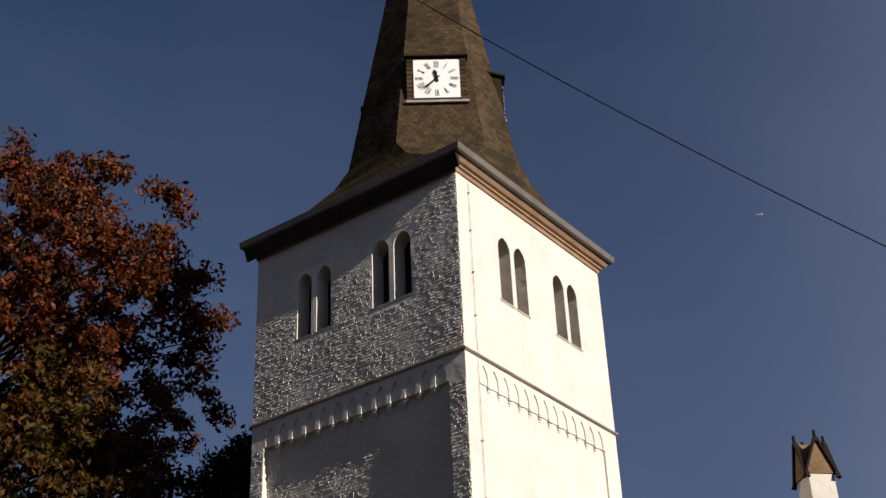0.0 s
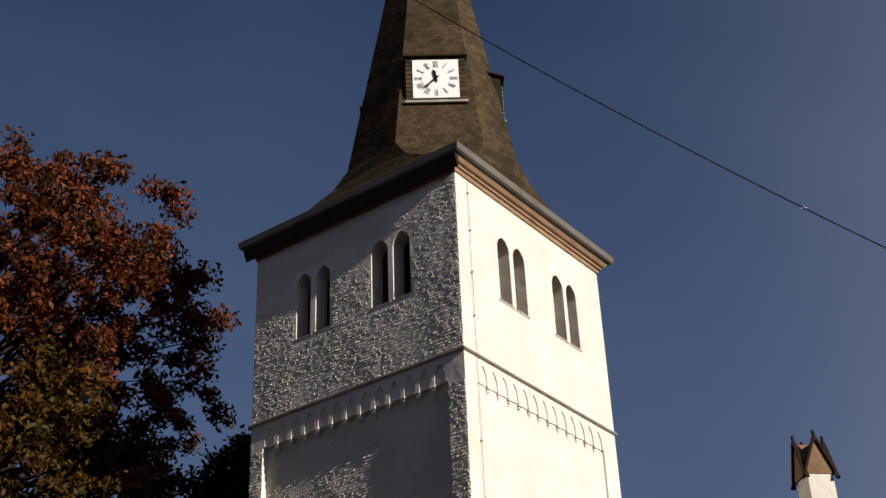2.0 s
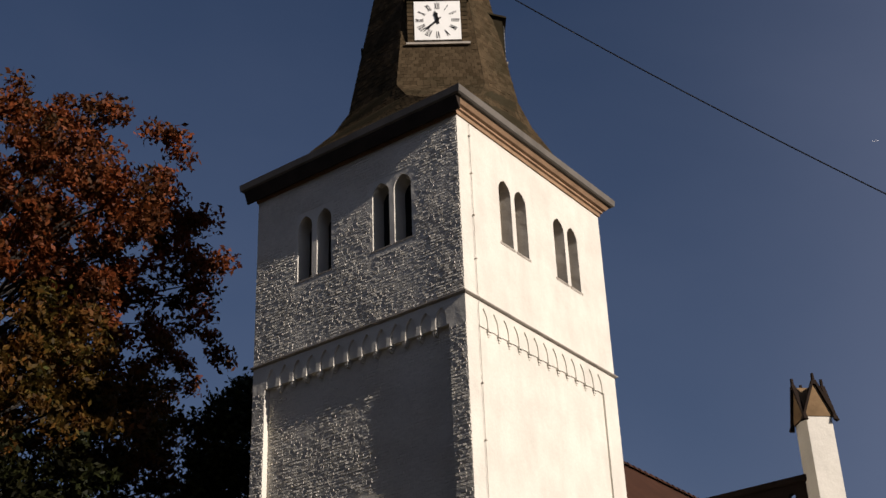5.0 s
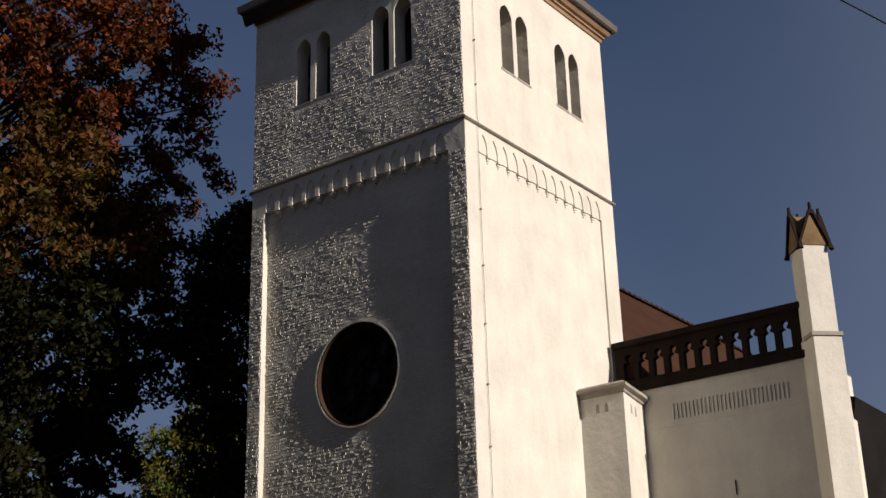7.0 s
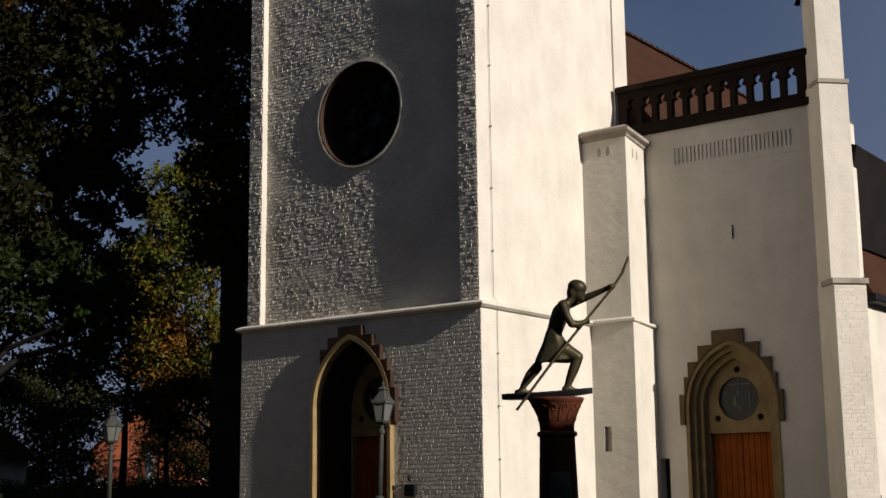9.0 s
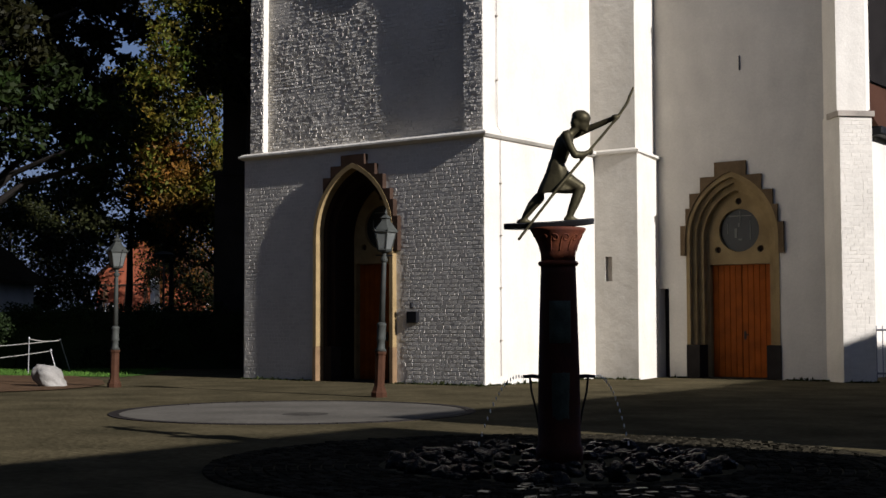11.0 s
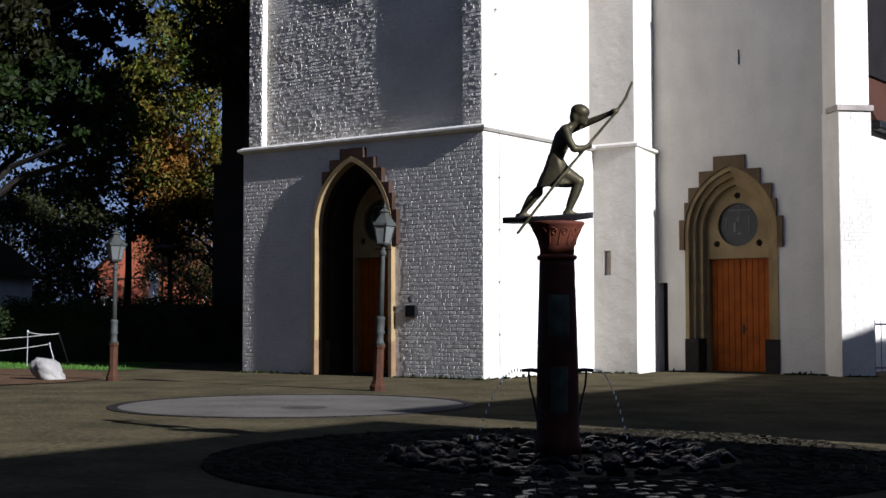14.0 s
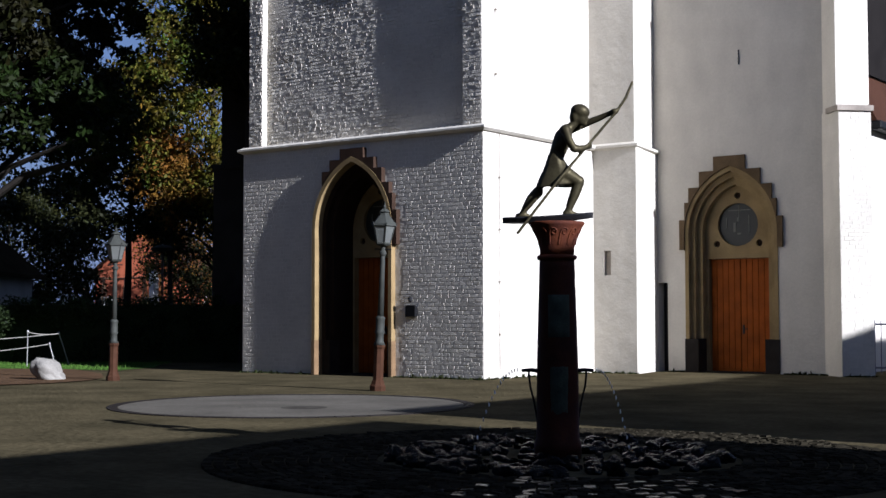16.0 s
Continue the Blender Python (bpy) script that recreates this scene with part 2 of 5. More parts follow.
def brick_field(u0, u1, v0, v1, put, inside=None, course=0.096, length=0.215, joint=0.010, proud=0.006, tilt=0.038, wave=0.015, seed=0, lay=0.006, edge=None, rise=None, bed=0.012, headers=0.16):
    """Bricks in stretcher courses over a face, each a little proud and askew; a list of (8 corners)."""
    r = np.random.default_rng(seed)
    out = []
    rows = int((v1 - v0) / course)
    for k in range(rows):
        v = v0 + k * course
        off = (0.5 * length if k % 2 else 0.0) + r.uniform(-0.03, 0.03)
        u = u0 - off
        while u < u1:
            ln = length * (0.5 if r.random() < headers else 1.0) * r.uniform(0.94, 1.06)
            a, b = max(u, u0), min(u + ln - joint, u1)
            u += ln
            if b - a < 0.05:
                continue
            cu, cv = (a + b) / 2, v + course / 2
            if inside and not inside(cu, cv):
                continue
            jit = r.uniform(-0.005, 0.005, 4)
            p = proud * r.random() + wave * noise.noise((cu * 0.8, cv * 0.8, seed)) + 0.5 * wave * noise.noise((cu * 2.3, cv * 2.3, seed + 5))
            tu, tv = r.normal(0, tilt, 2)
            c = []
            for (x, z, m) in ((a, v + bed / 3, -1), (b, v + bed / 3, 1), (b, v + course - bed * 2 / 3, 1), (a, v + course - bed * 2 / 3, -1)):
                dd = -(lay + p) + tu * (x - cu) + tv * (z - cv) * 1.6
                c.append((x, z, min(dd, -0.5 * lay)))
            e = edge or lay
            front = [put(x + (e if i in (0, 3) else -e), z + ((rise or lay) if i < 2 else -(rise or lay)) + jit[i] * 0.5, d) for i, (x, z, d) in enumerate(c)]
            back = [put(x, z, 0.02) for x, z, d in c]
            out.append(front + back)
    return out


BFACES = ((0, 1, 2, 3), (4, 5, 1, 0), (5, 6, 2, 1), (6, 7, 3, 2), (7, 4, 0, 3))


def lay_bricks(bricks, parent, near, singles=0, stuff=None):
    """The bricks nearest to a point of the plan as parts, the rest as one."""
    bricks.sort(key=lambda q: (Vector(q[0]) - Vector(near)).length)
    for q in bricks[:singles]:
        o = Vector(q[4])
        me = bpy.data.meshes.new("brick")
        me.from_pydata([Vector(p) - o for p in q], [], BFACES)
        me.materials.append(BRICKP)
        ob = new("brick", me)
        ob.location = o
        ob.parent = parent
    rest = bricks[singles:]
    if rest:
        verts = [p for q in rest for p in q]
        faces = [tuple(8 * i + j for j in f) for i in range(len(rest)) for f in BFACES]
        ob = raw_mesh("brickwork", verts, faces, stuff or BRICKW, parent)
        tagged(ob, kind="stuff")


tower = thing("church_tower", "tall square limewashed brick church tower with slate spire", "tower")
TX0 = -W

# openings
ROSE = (-3.80, 10.92, 1.33)
PORT = dict(u=-3.80, w=1.22, spring=3.55, apex=5.30)
LWIN = [(-5.60, 0.27), (-4.87, 0.27), (-2.79, 0.30), (-2.02, 0.30)]
RWIN = [(2.25, 0.29), (3.02, 0.29), (5.02, 0.29), (5.76, 0.27)]
WZ0, WSP, WZ1 = 19.08, 20.75, 21.14


def lancet(u, w):
    return arch(u, w, WZ0, WSP, WZ1, 7)


# lower stage
low_s = part("wall", slab(rect(TX0, 0, -0.3, H1), [arch(PORT["u"], PORT["w"] + 0.02, 0.0, PORT["spring"], PORT["apex"])], 0, 0.9, south(0)), WHITE, tower)
part("wall", slab(rect(0.9, W, -0.3, H1), [], 0, 0.9, east(0)), WHITE, tower)
part("wall", box(TX0, TX0 + 0.9, 0.9, W, -0.3, H1), WHITE, tower)
# middle stage: recessed panel, corner strips, arcaded frieze
mid_s = part("wall", slab(rect(TX0 + S, -S - RECE, H1, H2), [disc(ROSE[0], ROSE[1], ROSE[2], 56)], 0, 0.8, south(S + REC)), WHITE, tower)
part("wall", slab(rect(S + REC + 0.8, W - S, H1, H2), [], 0.0005, 0.8, east(-S - RECE)), WHITE, tower)
part("wall", box(TX0 + S, TX0 + S + 0.8, S + REC + 0.8, W - S, H1, H2), WHITE, tower)
part("corner_strip", box(-0.64, -S, S, S + REC, H1, H2), WHITE, tower)
part("corner_strip", box(TX0 + S, TX0 + S + 0.46, S, S + REC, H1, H2), WHITE, tower)
part("corner_strip", box(-S - RECE, -S, S + REC, 0.66, H1, H2), WHITE, tower)
part("corner_strip", box(-S - RECE, -S, W - S - 0.72, W - S, H1, H2), WHITE, tower)


def frieze(u0, u1, put, count, REC):
    """A blind arcade: a plate whose lower edge is cut into pointed arches, with corbels under the pendants."""
    z0, z1 = 16.02, 16.88
    pitch = (u1 - u0) / count
    line = []
    for i in range(count):
        c = u0 + (i + 0.5) * pitch
        w = pitch * 0.36
        pts = [(c + w, z0 + 0.12)] + arch_curve(c, w, z0 + 0.28, z0 + 0.66, 5) + [(c - w, z0 + 0.12)]
        line += list(reversed(pts))
    outer = [(u0, z1), (u0, z0 + 0.12)] + line + [(u1, z0 + 0.12), (u1, z1)]
    fr = part("frieze", slab(outer, [], 0, REC, put), WHITE, tower)
    part("frieze_ground", slab(rect(u0 + 0.002, u1 - 0.002, z0 + 0.13, z1 - 0.02), [], min(0.06, REC * 0.55), REC - 0.002, put), WHITE, fr)
    for i in range(count - 1):
        c = u0 + (i + 1) * pitch
        bm = bmesh.new()
        for a, b, hw, d in ((z0 + 0.07, z0 + 0.14, 0.08, -0.018), (z0 + 0.0, z0 + 0.07, 0.055, 0.02), (z0 - 0.07, z0, 0.03, 0.04)):
            x = [put(c - hw, a, d), put(c + hw, a, d), put(c + hw, b, d), put(c - hw, b, d)]
            y = [put(c - hw, a, REC), put(c + hw, a, REC), put(c + hw, b, REC), put(c - hw, b, REC)]
            loft([x, y], bm)
        bmesh.ops.recalc_face_normals(bm, faces=bm.faces)
        part("corbel", bm, WHITE, fr)


frieze(TX0 + S + 0.46, -0.64, south(S), 13, REC)
frieze(0.66, W - S - 0.72, east(-S), 13, RECE)

# belfry
bel_s = part("wall", slab(rect(TX0 + S, -S, H2, H3 - 0.5), [lancet(*q) for q in LWIN], 0, 0.6, south(S)), WHITE, tower)
part("wall", slab(rect(S + 0.6, W - S, H2, H3 - 0.5), [lancet(*q) for q in RWIN], 0, 0.6, east(-S)), WHITE, tower)
part("wall", box(TX0 + S, TX0 + S + 0.6, S + 0.6, W - S, H2, H3 - 0.5), WHITE, tower)
part("wall", box(TX0 + S + 0.6, -S - 0.6, W - S - 0.6, W - S, -0.3, H3 - 0.5), WHITE, tower)
# near-black plates paint the unlit inside behind the shaded south openings
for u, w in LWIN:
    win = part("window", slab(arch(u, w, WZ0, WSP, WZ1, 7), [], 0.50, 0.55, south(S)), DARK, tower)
    part("sill", box(u - w - 0.06, u + w + 0.06, S - 0.012, S + 0.3, WZ0 - 0.05, WZ0), GREYST, win)
for u, w in RWIN:
    win = part("window", slab(arch(u, w, WZ0, WSP, WZ1, 7), [], 0.36, 0.41, east(-S)), OLDWD, tower)
    part("sill", box(-S - 0.3, -S + 0.012, u - w - 0.06, u + w + 0.06, WZ0 - 0.07, WZ0), GREYST, win)


def band(x0, x1, y0, y1, z0, z1, material, name):
    """A string course round the tower: chamfered weathering on top."""
    o = 0.85
    h = z1 - z0
    def ring(e, z):
        return [(x0 - e, y0 - e, z), (x1 + e, y0 - e, z), (x1 + e, y1 + e, z), (x0 - e, y1 + e, z)]
    return part(name, loft([ring(-0.3, z0), ring(o * h * 0.35, z0), ring(o * h * 0.9, z0 + 0.35 * h), ring(o * h * 0.9, z0 + 0.62 * h), ring(0, z1), ring(-0.3, z1)]), material, tower)


band(TX0 - 0.0, 0.0, 0.0, W, H1 - 0.14, H1 + 0.02, WHITE, "string_course")
band(TX0 + S, -S, S, W - S, H2 - 0.07, H2 + 0.03, GREYST, "string_course")

# cornice and eaves
def ring(e, z):
    return [(TX0 - e, -e, z), (e, -e, z), (e, W + e, z), (TX0 - e, W + e, z)]


part("cornice", loft([ring(-0.4, 22.28), ring(-0.06, 22.28), ring(-0.04, 22.38), ring(0.02, 22.41), ring(0.02, 22.47), ring(0.10, 22.51), ring(0.17, 22.60), ring(0.17, 22.64), ring(-0.4, 22.64)]), ZINC, tower, "painted moulded cornice")
# dark board over the south cornice: that side's shade is in its colour
part("eaves_board", loft([[(x_, -0.07, 22.27), (x_, -0.12, 22.27), (x_, -0.25, 22.58), (x_, -0.25, 22.642), (x_, -0.07, 22.642)] for x_ in (TX0 - 0.18, 0.17)]), EAVESHADE, tower, "eaves board coloured dark for the south side's shade")
part("gutter", loft([ring(0.1, 22.644), ring(0.26, 22.644), ring(0.31, 22.68), ring(0.33, 22.88), ring(0.1, 22.90)]), LEAD, tower, "lead gutter along the eaves")

# spire
AX, AY = -W / 2 + 0.27, W / 2 + 0.20


def octo(b, c, z):
    """Equal-angled octagon: half-widths b of the diagonal and c of the straight sides."""
    q = b * math.sqrt(2) + c
    pts = [(c, -q), (q, -c), (q, 0.46 * c), (c, q - 0.54 * c), (-c, q), (-q, c), (-q, -c), (-c, -q)]
    tw = radians(-7)                # the spire stands a little askew on the tower
    return [(AX + x * math.cos(tw) - y * math.sin(tw), AY + x * math.sin(tw) + y * math.cos(tw), z) for x, y in pts]


def eave8(e, z):
    q = W / 2 + e
    k = q * 0.93
    pts = [(k, -q), (q, -k), (q, k), (k, q), (-k, q), (-q, k), (-q, -k), (-k, -q)]
    return [(-W / 2 + x, W / 2 + y, z) for x, y in pts]


def spire_at(z):
    f = (41.2 - z) / (41.2 - 26.5)
    return 1.19 * f, 0.94 * f


rings = [eave8(0.27, 22.9), eave8(-0.25, 23.25)]
mixr = octo(*spire_at(25.0), 25.0)
e0 = eave8(-0.25, 23.25)
for k, z in ((0.45, 23.75), (0.8, 24.35), (1.0, 25.0)):
    rings.append([tuple(a + (b - a) * k for a, b in zip(p[:2], q[:2])) + (z,) for p, q in zip(e0, mixr)])
for z in (27, 29, 31, 33, 35, 37, 39, 41.1):
    rings.append(octo(*spire_at(z), z))
spire = part("spire", loft(rings), SLATEB, tower, "octagonal slate-covered spire")
part("finial", lathe([(0.05, 41.0), (0.05, 42.2), (0.16, 42.4), (0.05, 42.6), (0.02, 43.4)], 10, (AX, AY, 0)), IRON, spire)

# slates: overlapping rows on every side that looks to the square
sv, sf = [], []
rs = np.random.default_rng(3)
singles = 0
for i in (7, 0, 1, 2, 6):
    for (ra, rb) in zip(rings[1:], rings[2:]):
        if ra[0][2] > 37:
            continue
        A, B, Cc, D = (Vector(q) for q in (ra[i], ra[(i + 1) % 8], rb[(i + 1) % 8], rb[i]))
        nrm = (B - A).cross(D - A).normalized()
        hgt = ((D + Cc) / 2 - (A + B) / 2).length
        rows = max(1, int(round(hgt / 0.145)))
        for k in range(rows):
            f0, f1 = k / rows, min(1, (k + 1.25) / rows)
            L0, R0, L1, R1 = A.lerp(D, f0), B.lerp(Cc, f0), A.lerp(D, f1), B.lerp(Cc, f1)
            wdt = (R0 - L0).length
            cols = max(1, int(round(wdt / 0.20)))
            sh = 0.5 if k % 2 else 0.0
            for j in range(cols + (1 if sh else 0)):
                a = max(0.0, (j - sh) / cols + 0.003)
                b = min(1.0, (j + 1 - sh) / cols - 0.003)
                if b - a < 0.02:
                    continue
                lift = rs.uniform(0.008, 0.017)
                drop = rs.uniform(-0.012, 0.012)
                up = (L1 - L0).normalized() * drop
                p = [L0.lerp(R0, a) + nrm * lift + up, L0.lerp(R0, b) + nrm * (lift + rs.uniform(-0.01, 0.01)) + up, L1.lerp(R1, b) + nrm * 0.01, L1.lerp(R1, a) + nrm * 0.01,
                     L0.lerp(R0, a) + up, L0.lerp(R0, b) + up]
                if i == 0 and 25.2 < p[0].z < 33 and singles < 280:
                    singles += 1
                    me = bpy.data.meshes.new("slate")
                    me.from_pydata([q - p[0] for q in p], [], [(0, 1, 2, 3), (4, 5, 1, 0)])
                    me.materials.append(SLATEP)
                    sl_ob = new("slate", me)
                    sl_ob.location = p[0]
                    sl_ob.parent = spire
                    continue
                o = len(sv)
                sv += p
                sf += [(o, o + 1, o + 2, o + 3), (o + 4, o + 5, o + 1, o)]
tagged(raw_mesh("slate_covering", sv, sf, SLATE, spire), kind="stuff")


def clock_dormer(turn, drop=0.0, inset=0.0):
    """A small box dormer with a square clock face on a diagonal side of the spire."""
    put = Matrix.Translation((AX, AY - (0.68 if turn > 90 else 0), 0)) @ pose(0, 0, 0, 0, 0, turn)
    b0 = spire_at(26.72)[1] * math.sqrt(2) + spire_at(26.72)[0]
    f = -(b0 + 0.05 - inset)
    put = Matrix.Translation((0, 0, -drop)) @ put
    bm = bmesh.new()
    a = [(-0.93, f, 26.70), (0.93, f, 26.70), (0.93, f + 1.2, 26.70), (-0.93, f + 1.2, 26.70)]
    b = [(-0.90, f, 28.42), (0.90, f, 28.42), (0.90, f + 1.2, 28.78), (-0.90, f + 1.2, 28.78)]
    loft([a, b], bm)
    bm.transform(put)
    body = part("dormer", bm, SLATEB, spire, "slate-hung clock dormer")
    bm = bmesh.new()
    loft([[(-1.0, f - 0.12, 28.40), (1.0, f - 0.12, 28.40), (1.0, f + 1.2, 28.82), (-1.0, f + 1.2, 28.82)],
          [(-1.0, f - 0.12, 28.46), (1.0, f - 0.12, 28.46), (1.0, f + 1.2, 28.88), (-1.0, f + 1.2, 28.88)]], bm)
    bm.transform(put)
    part("dormer_roof", bm, SLATEB, spire)
    bm = box(-0.98, 0.98, f - 0.08, f, 26.62, 26.70)
    bm.transform(put)
    part("dormer_sill", bm, GREYST, spire)
    vs, fs = [], []
    for s in (-1, 1):
        for k in range(10):
            z = 26.74 + k * 0.166
            q = [(s * 0.825 - 0.105, f - 0.03, z), (s * 0.825 + 0.105, f - 0.03, z), (s * 0.825 + 0.105, f - 0.008, z + 0.16), (s * 0.825 - 0.105, f - 0.008, z + 0.16)]
            o = len(vs)
            vs += [put @ Vector(p) for p in q]
            fs.append((o, o + 1, o + 2, o + 3))
    tagged(raw_mesh("slate_strip", vs, fs, SLATE, spire), kind="stuff")
    bm = box(-0.715, 0.715, f - 0.05, f, 26.80, 28.28)
    bm.transform(put)
    dial = part("clock_dial", bm, CLOCK, spire, "white square clock dial with black numerals")
    zc = 27.54
    for h in range(12):
        bm = bmesh.new()
        ang = math.radians(90 - 30 * h)
        word = ("XII", "I", "II", "III", "IV", "V", "VI", "VII", "VIII", "IX", "X", "XI")[h]
        wid = {"I": 0.042, "V": 0.085, "X": 0.085}
        x0 = -sum(wid[ch] for ch in word) / 2
        bars = []
        for ch in word:
            m_, e_ = x0 + wid[ch] / 2, wid[ch] * 0.36
            if ch == "I":
                bars += [((m_, 0), (m_, 1))]
            elif ch == "V":
                bars += [((m_ - e_, 1), (m_, 0)), ((m_ + e_, 1), (m_, 0))]
            else:
                bars += [((m_ - e_, 0), (m_ + e_, 1)), ((m_ + e_, 0), (m_ - e_, 1))]
            x0 += wid[ch]
        c, sn = math.cos(ang), math.sin(ang)
        for (xa_, ya_), (xb_, yb_) in bars:
            q = []
            for xx, yy, w_ in ((xa_, ya_, -1), (xa_, ya_, 1), (xb_, yb_, 1), (xb_, yb_, -1)):
                tt, r = xx + w_ * 0.009, 0.43 + 0.245 * yy
                q.append((r * c + tt * sn, zc + r * sn - tt * c))
            loft([[(x, f - 0.058, z) for x, z in q], [(x, f - 0.05, z) for x, z in q]], bm)
        bmesh.ops.recalc_face_normals(bm, faces=bm.faces)
        bm.transform(put)
        part("numeral", bm, BLACK, dial)
    for ang, ln, w in ((90 - 11.62 * 30, 0.36, 0.05), (90 - 37.5 * 6, 0.64, 0.032)):
        c, sn = math.cos(math.radians(ang)), math.sin(math.radians(ang))
        q = [(-0.14, -w * .6), (0.08, -w), (ln * .55, -w * .9), (ln * .62, -w * 1.5), (ln * .74, -w * .7), (ln, 0), (ln * .74, w * .7), (ln * .62, w * 1.5), (ln * .55, w * .9), (0.08, w), (-0.14, w * .6)]
        q = [(a * c - b * sn, zc + a * sn + b * c) for a, b in q]
        bm = loft([[(x, f - 0.085, z) for x, z in q], [(x, f - 0.07, z) for x, z in q]])
        bmesh.ops.recalc_face_normals(bm, faces=bm.faces)
        bm.transform(put)
        part("clock_hand", bm, BLACK, dial)


clock_dormer(38)
clock_dormer(128)
clock_dormer(-52, 0.75, 0.24)

# rose window
PS = south(S + REC)
rose = part("rose_window", slab(disc(ROSE[0], ROSE[1], ROSE[2] + 0.01, 56), [], 0.62, 0.66, PS), GLASSD, tower, "round window with dark leaded glass")
part("rim", slab(disc(ROSE[0], ROSE[1], ROSE[2] + 0.055, 56), [disc(ROSE[0], ROSE[1], ROSE[2] + 0.012, 56)], -0.08, 0.02, PS), WHITE, rose, "limewashed brick rim")
part("lining", slab(disc(ROSE[0], ROSE[1], ROSE[2] + 0.010, 56), [disc(ROSE[0], ROSE[1], ROSE[2] - 0.03, 56)], -0.075, 0.36, PS), STEP, rose, "brown brick reveal")
part("inner_ring", slab(disc(ROSE[0], ROSE[1], ROSE[2] + 0.005, 56), [disc(ROSE[0], ROSE[1], ROSE[2] - 0.2, 56)], 0.36, 0.6, PS), BALU, rose)
for k in range(8):
    t = math.pi * k / 4
    c, s_ = math.cos(t), math.sin(t)
    q = [(ROSE[0] + r * c - w * s_, ROSE[1] + r * s_ + w * c) for r, w in ((0.3, -.04), (1.2, -.04), (1.2, .04), (0.3, .04))]
    part("tracery_bar", slab(q, [], 0.45, 0.55, PS), BALU, rose)
part("tracery_ring", slab(disc(ROSE[0], ROSE[1], 0.36), [disc(ROSE[0], ROSE[1], 0.28)], 0.44, 0.56, PS), BALU, rose)
for k in range(8):
    t = math.pi * (k + .5) / 4
    part("tracery_ring", slab(disc(ROSE[0] + .82 * math.cos(t), ROSE[1] + .82 * math.sin(t), 0.3, 20), [disc(ROSE[0] + .82 * math.cos(t), ROSE[1] + .82 * math.sin(t), 0.24, 20)], 0.46, 0.55, PS), BALU, rose)


def portal(name, label, u, w, spring, apex, y, steps, proud, door_w, door_h, parent, lit=True, deep=0.0, left_from=0):
    """A stepped stone surround, moulded pointed arch, tympanum with a round light, and two boarded door leaves. With
    lit off, darker stone carries the portal's shade.
    """
    P_ = south(y)
    wood = WOOD
    top = thing(name, label, "portal") if parent is None else part(name, box(u - w, u + w, y + 0.5, y + 0.52, 0, 0.02), DARKST, parent, label)
    # stepped outer blocks: left and right stacks joined over the apex
    right = []
    zz = foot = spring - 0.42
    for e, z in steps:
        right += [(u + e, zz), (u + e, z)]
        zz = z
    left = [(2 * u - a, b) for a, b in reversed(right[2 * left_from:])]
    lfoot = left[-1][1]
    curve = arch_curve(u, w, spring, apex)
    keep = [p for p in curve if p[0] >= u or p[1] > lfoot]
    inner = [(u + w, foot)] + keep + ([(u - w, foot)] if not left_from else [])
    poly = right + left + list(reversed(inner))
    # unlit portal gets darker brown blocks: shade put into the stone's colour
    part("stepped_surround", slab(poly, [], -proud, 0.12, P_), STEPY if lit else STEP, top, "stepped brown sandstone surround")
    # moulded bands, each one deeper; unlit, the inner two are coloured dark for shade
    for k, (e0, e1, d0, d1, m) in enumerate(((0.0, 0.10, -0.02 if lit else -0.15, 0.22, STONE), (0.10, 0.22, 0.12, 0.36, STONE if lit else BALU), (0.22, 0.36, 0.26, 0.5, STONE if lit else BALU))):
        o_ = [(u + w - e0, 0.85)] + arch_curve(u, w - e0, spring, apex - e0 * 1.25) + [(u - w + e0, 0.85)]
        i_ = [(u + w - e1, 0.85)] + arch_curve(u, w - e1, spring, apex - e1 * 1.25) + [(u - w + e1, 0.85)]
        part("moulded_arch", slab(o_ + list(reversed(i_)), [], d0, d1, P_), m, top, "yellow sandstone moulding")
    for s in (-1, 1):
        a, b = sorted((u + s * (w + 0.02), u + s * (w - 0.36)))
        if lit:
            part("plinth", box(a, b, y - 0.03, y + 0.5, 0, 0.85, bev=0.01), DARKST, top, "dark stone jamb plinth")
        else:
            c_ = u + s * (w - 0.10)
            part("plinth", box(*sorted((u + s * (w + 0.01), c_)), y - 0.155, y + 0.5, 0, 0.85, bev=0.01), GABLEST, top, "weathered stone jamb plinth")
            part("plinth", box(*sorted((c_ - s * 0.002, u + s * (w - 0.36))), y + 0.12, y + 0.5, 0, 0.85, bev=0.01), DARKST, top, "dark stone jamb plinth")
    wi = w - 0.36
    api = apex - 0.36 * 1.25
    oc = [(u - wi, door_h), (u + wi, door_h)] + arch_curve(u, wi, spring, api)
    zr = door_h + (api - door_h) * 0.46
    R = wi * 0.61
    holes = [disc(u, zr, R, 36), disc(u, zr + R + 0.19, 0.085, 16), disc(u - R - 0.03, zr - R * 0.88, 0.085, 16), disc(u + R + 0.03, zr - R * 0.88, 0.085, 16)]
    tym = part("tympanum", slab(oc, holes, 0.44 + deep, 0.6 + deep, P_), STONE, top, "sandstone tympanum")
    part("round_window", slab(disc(u, zr, R + 0.01, 36), [], 0.53 + deep, 0.56 + deep, P_), GLASSD, tym, "round leaded window")
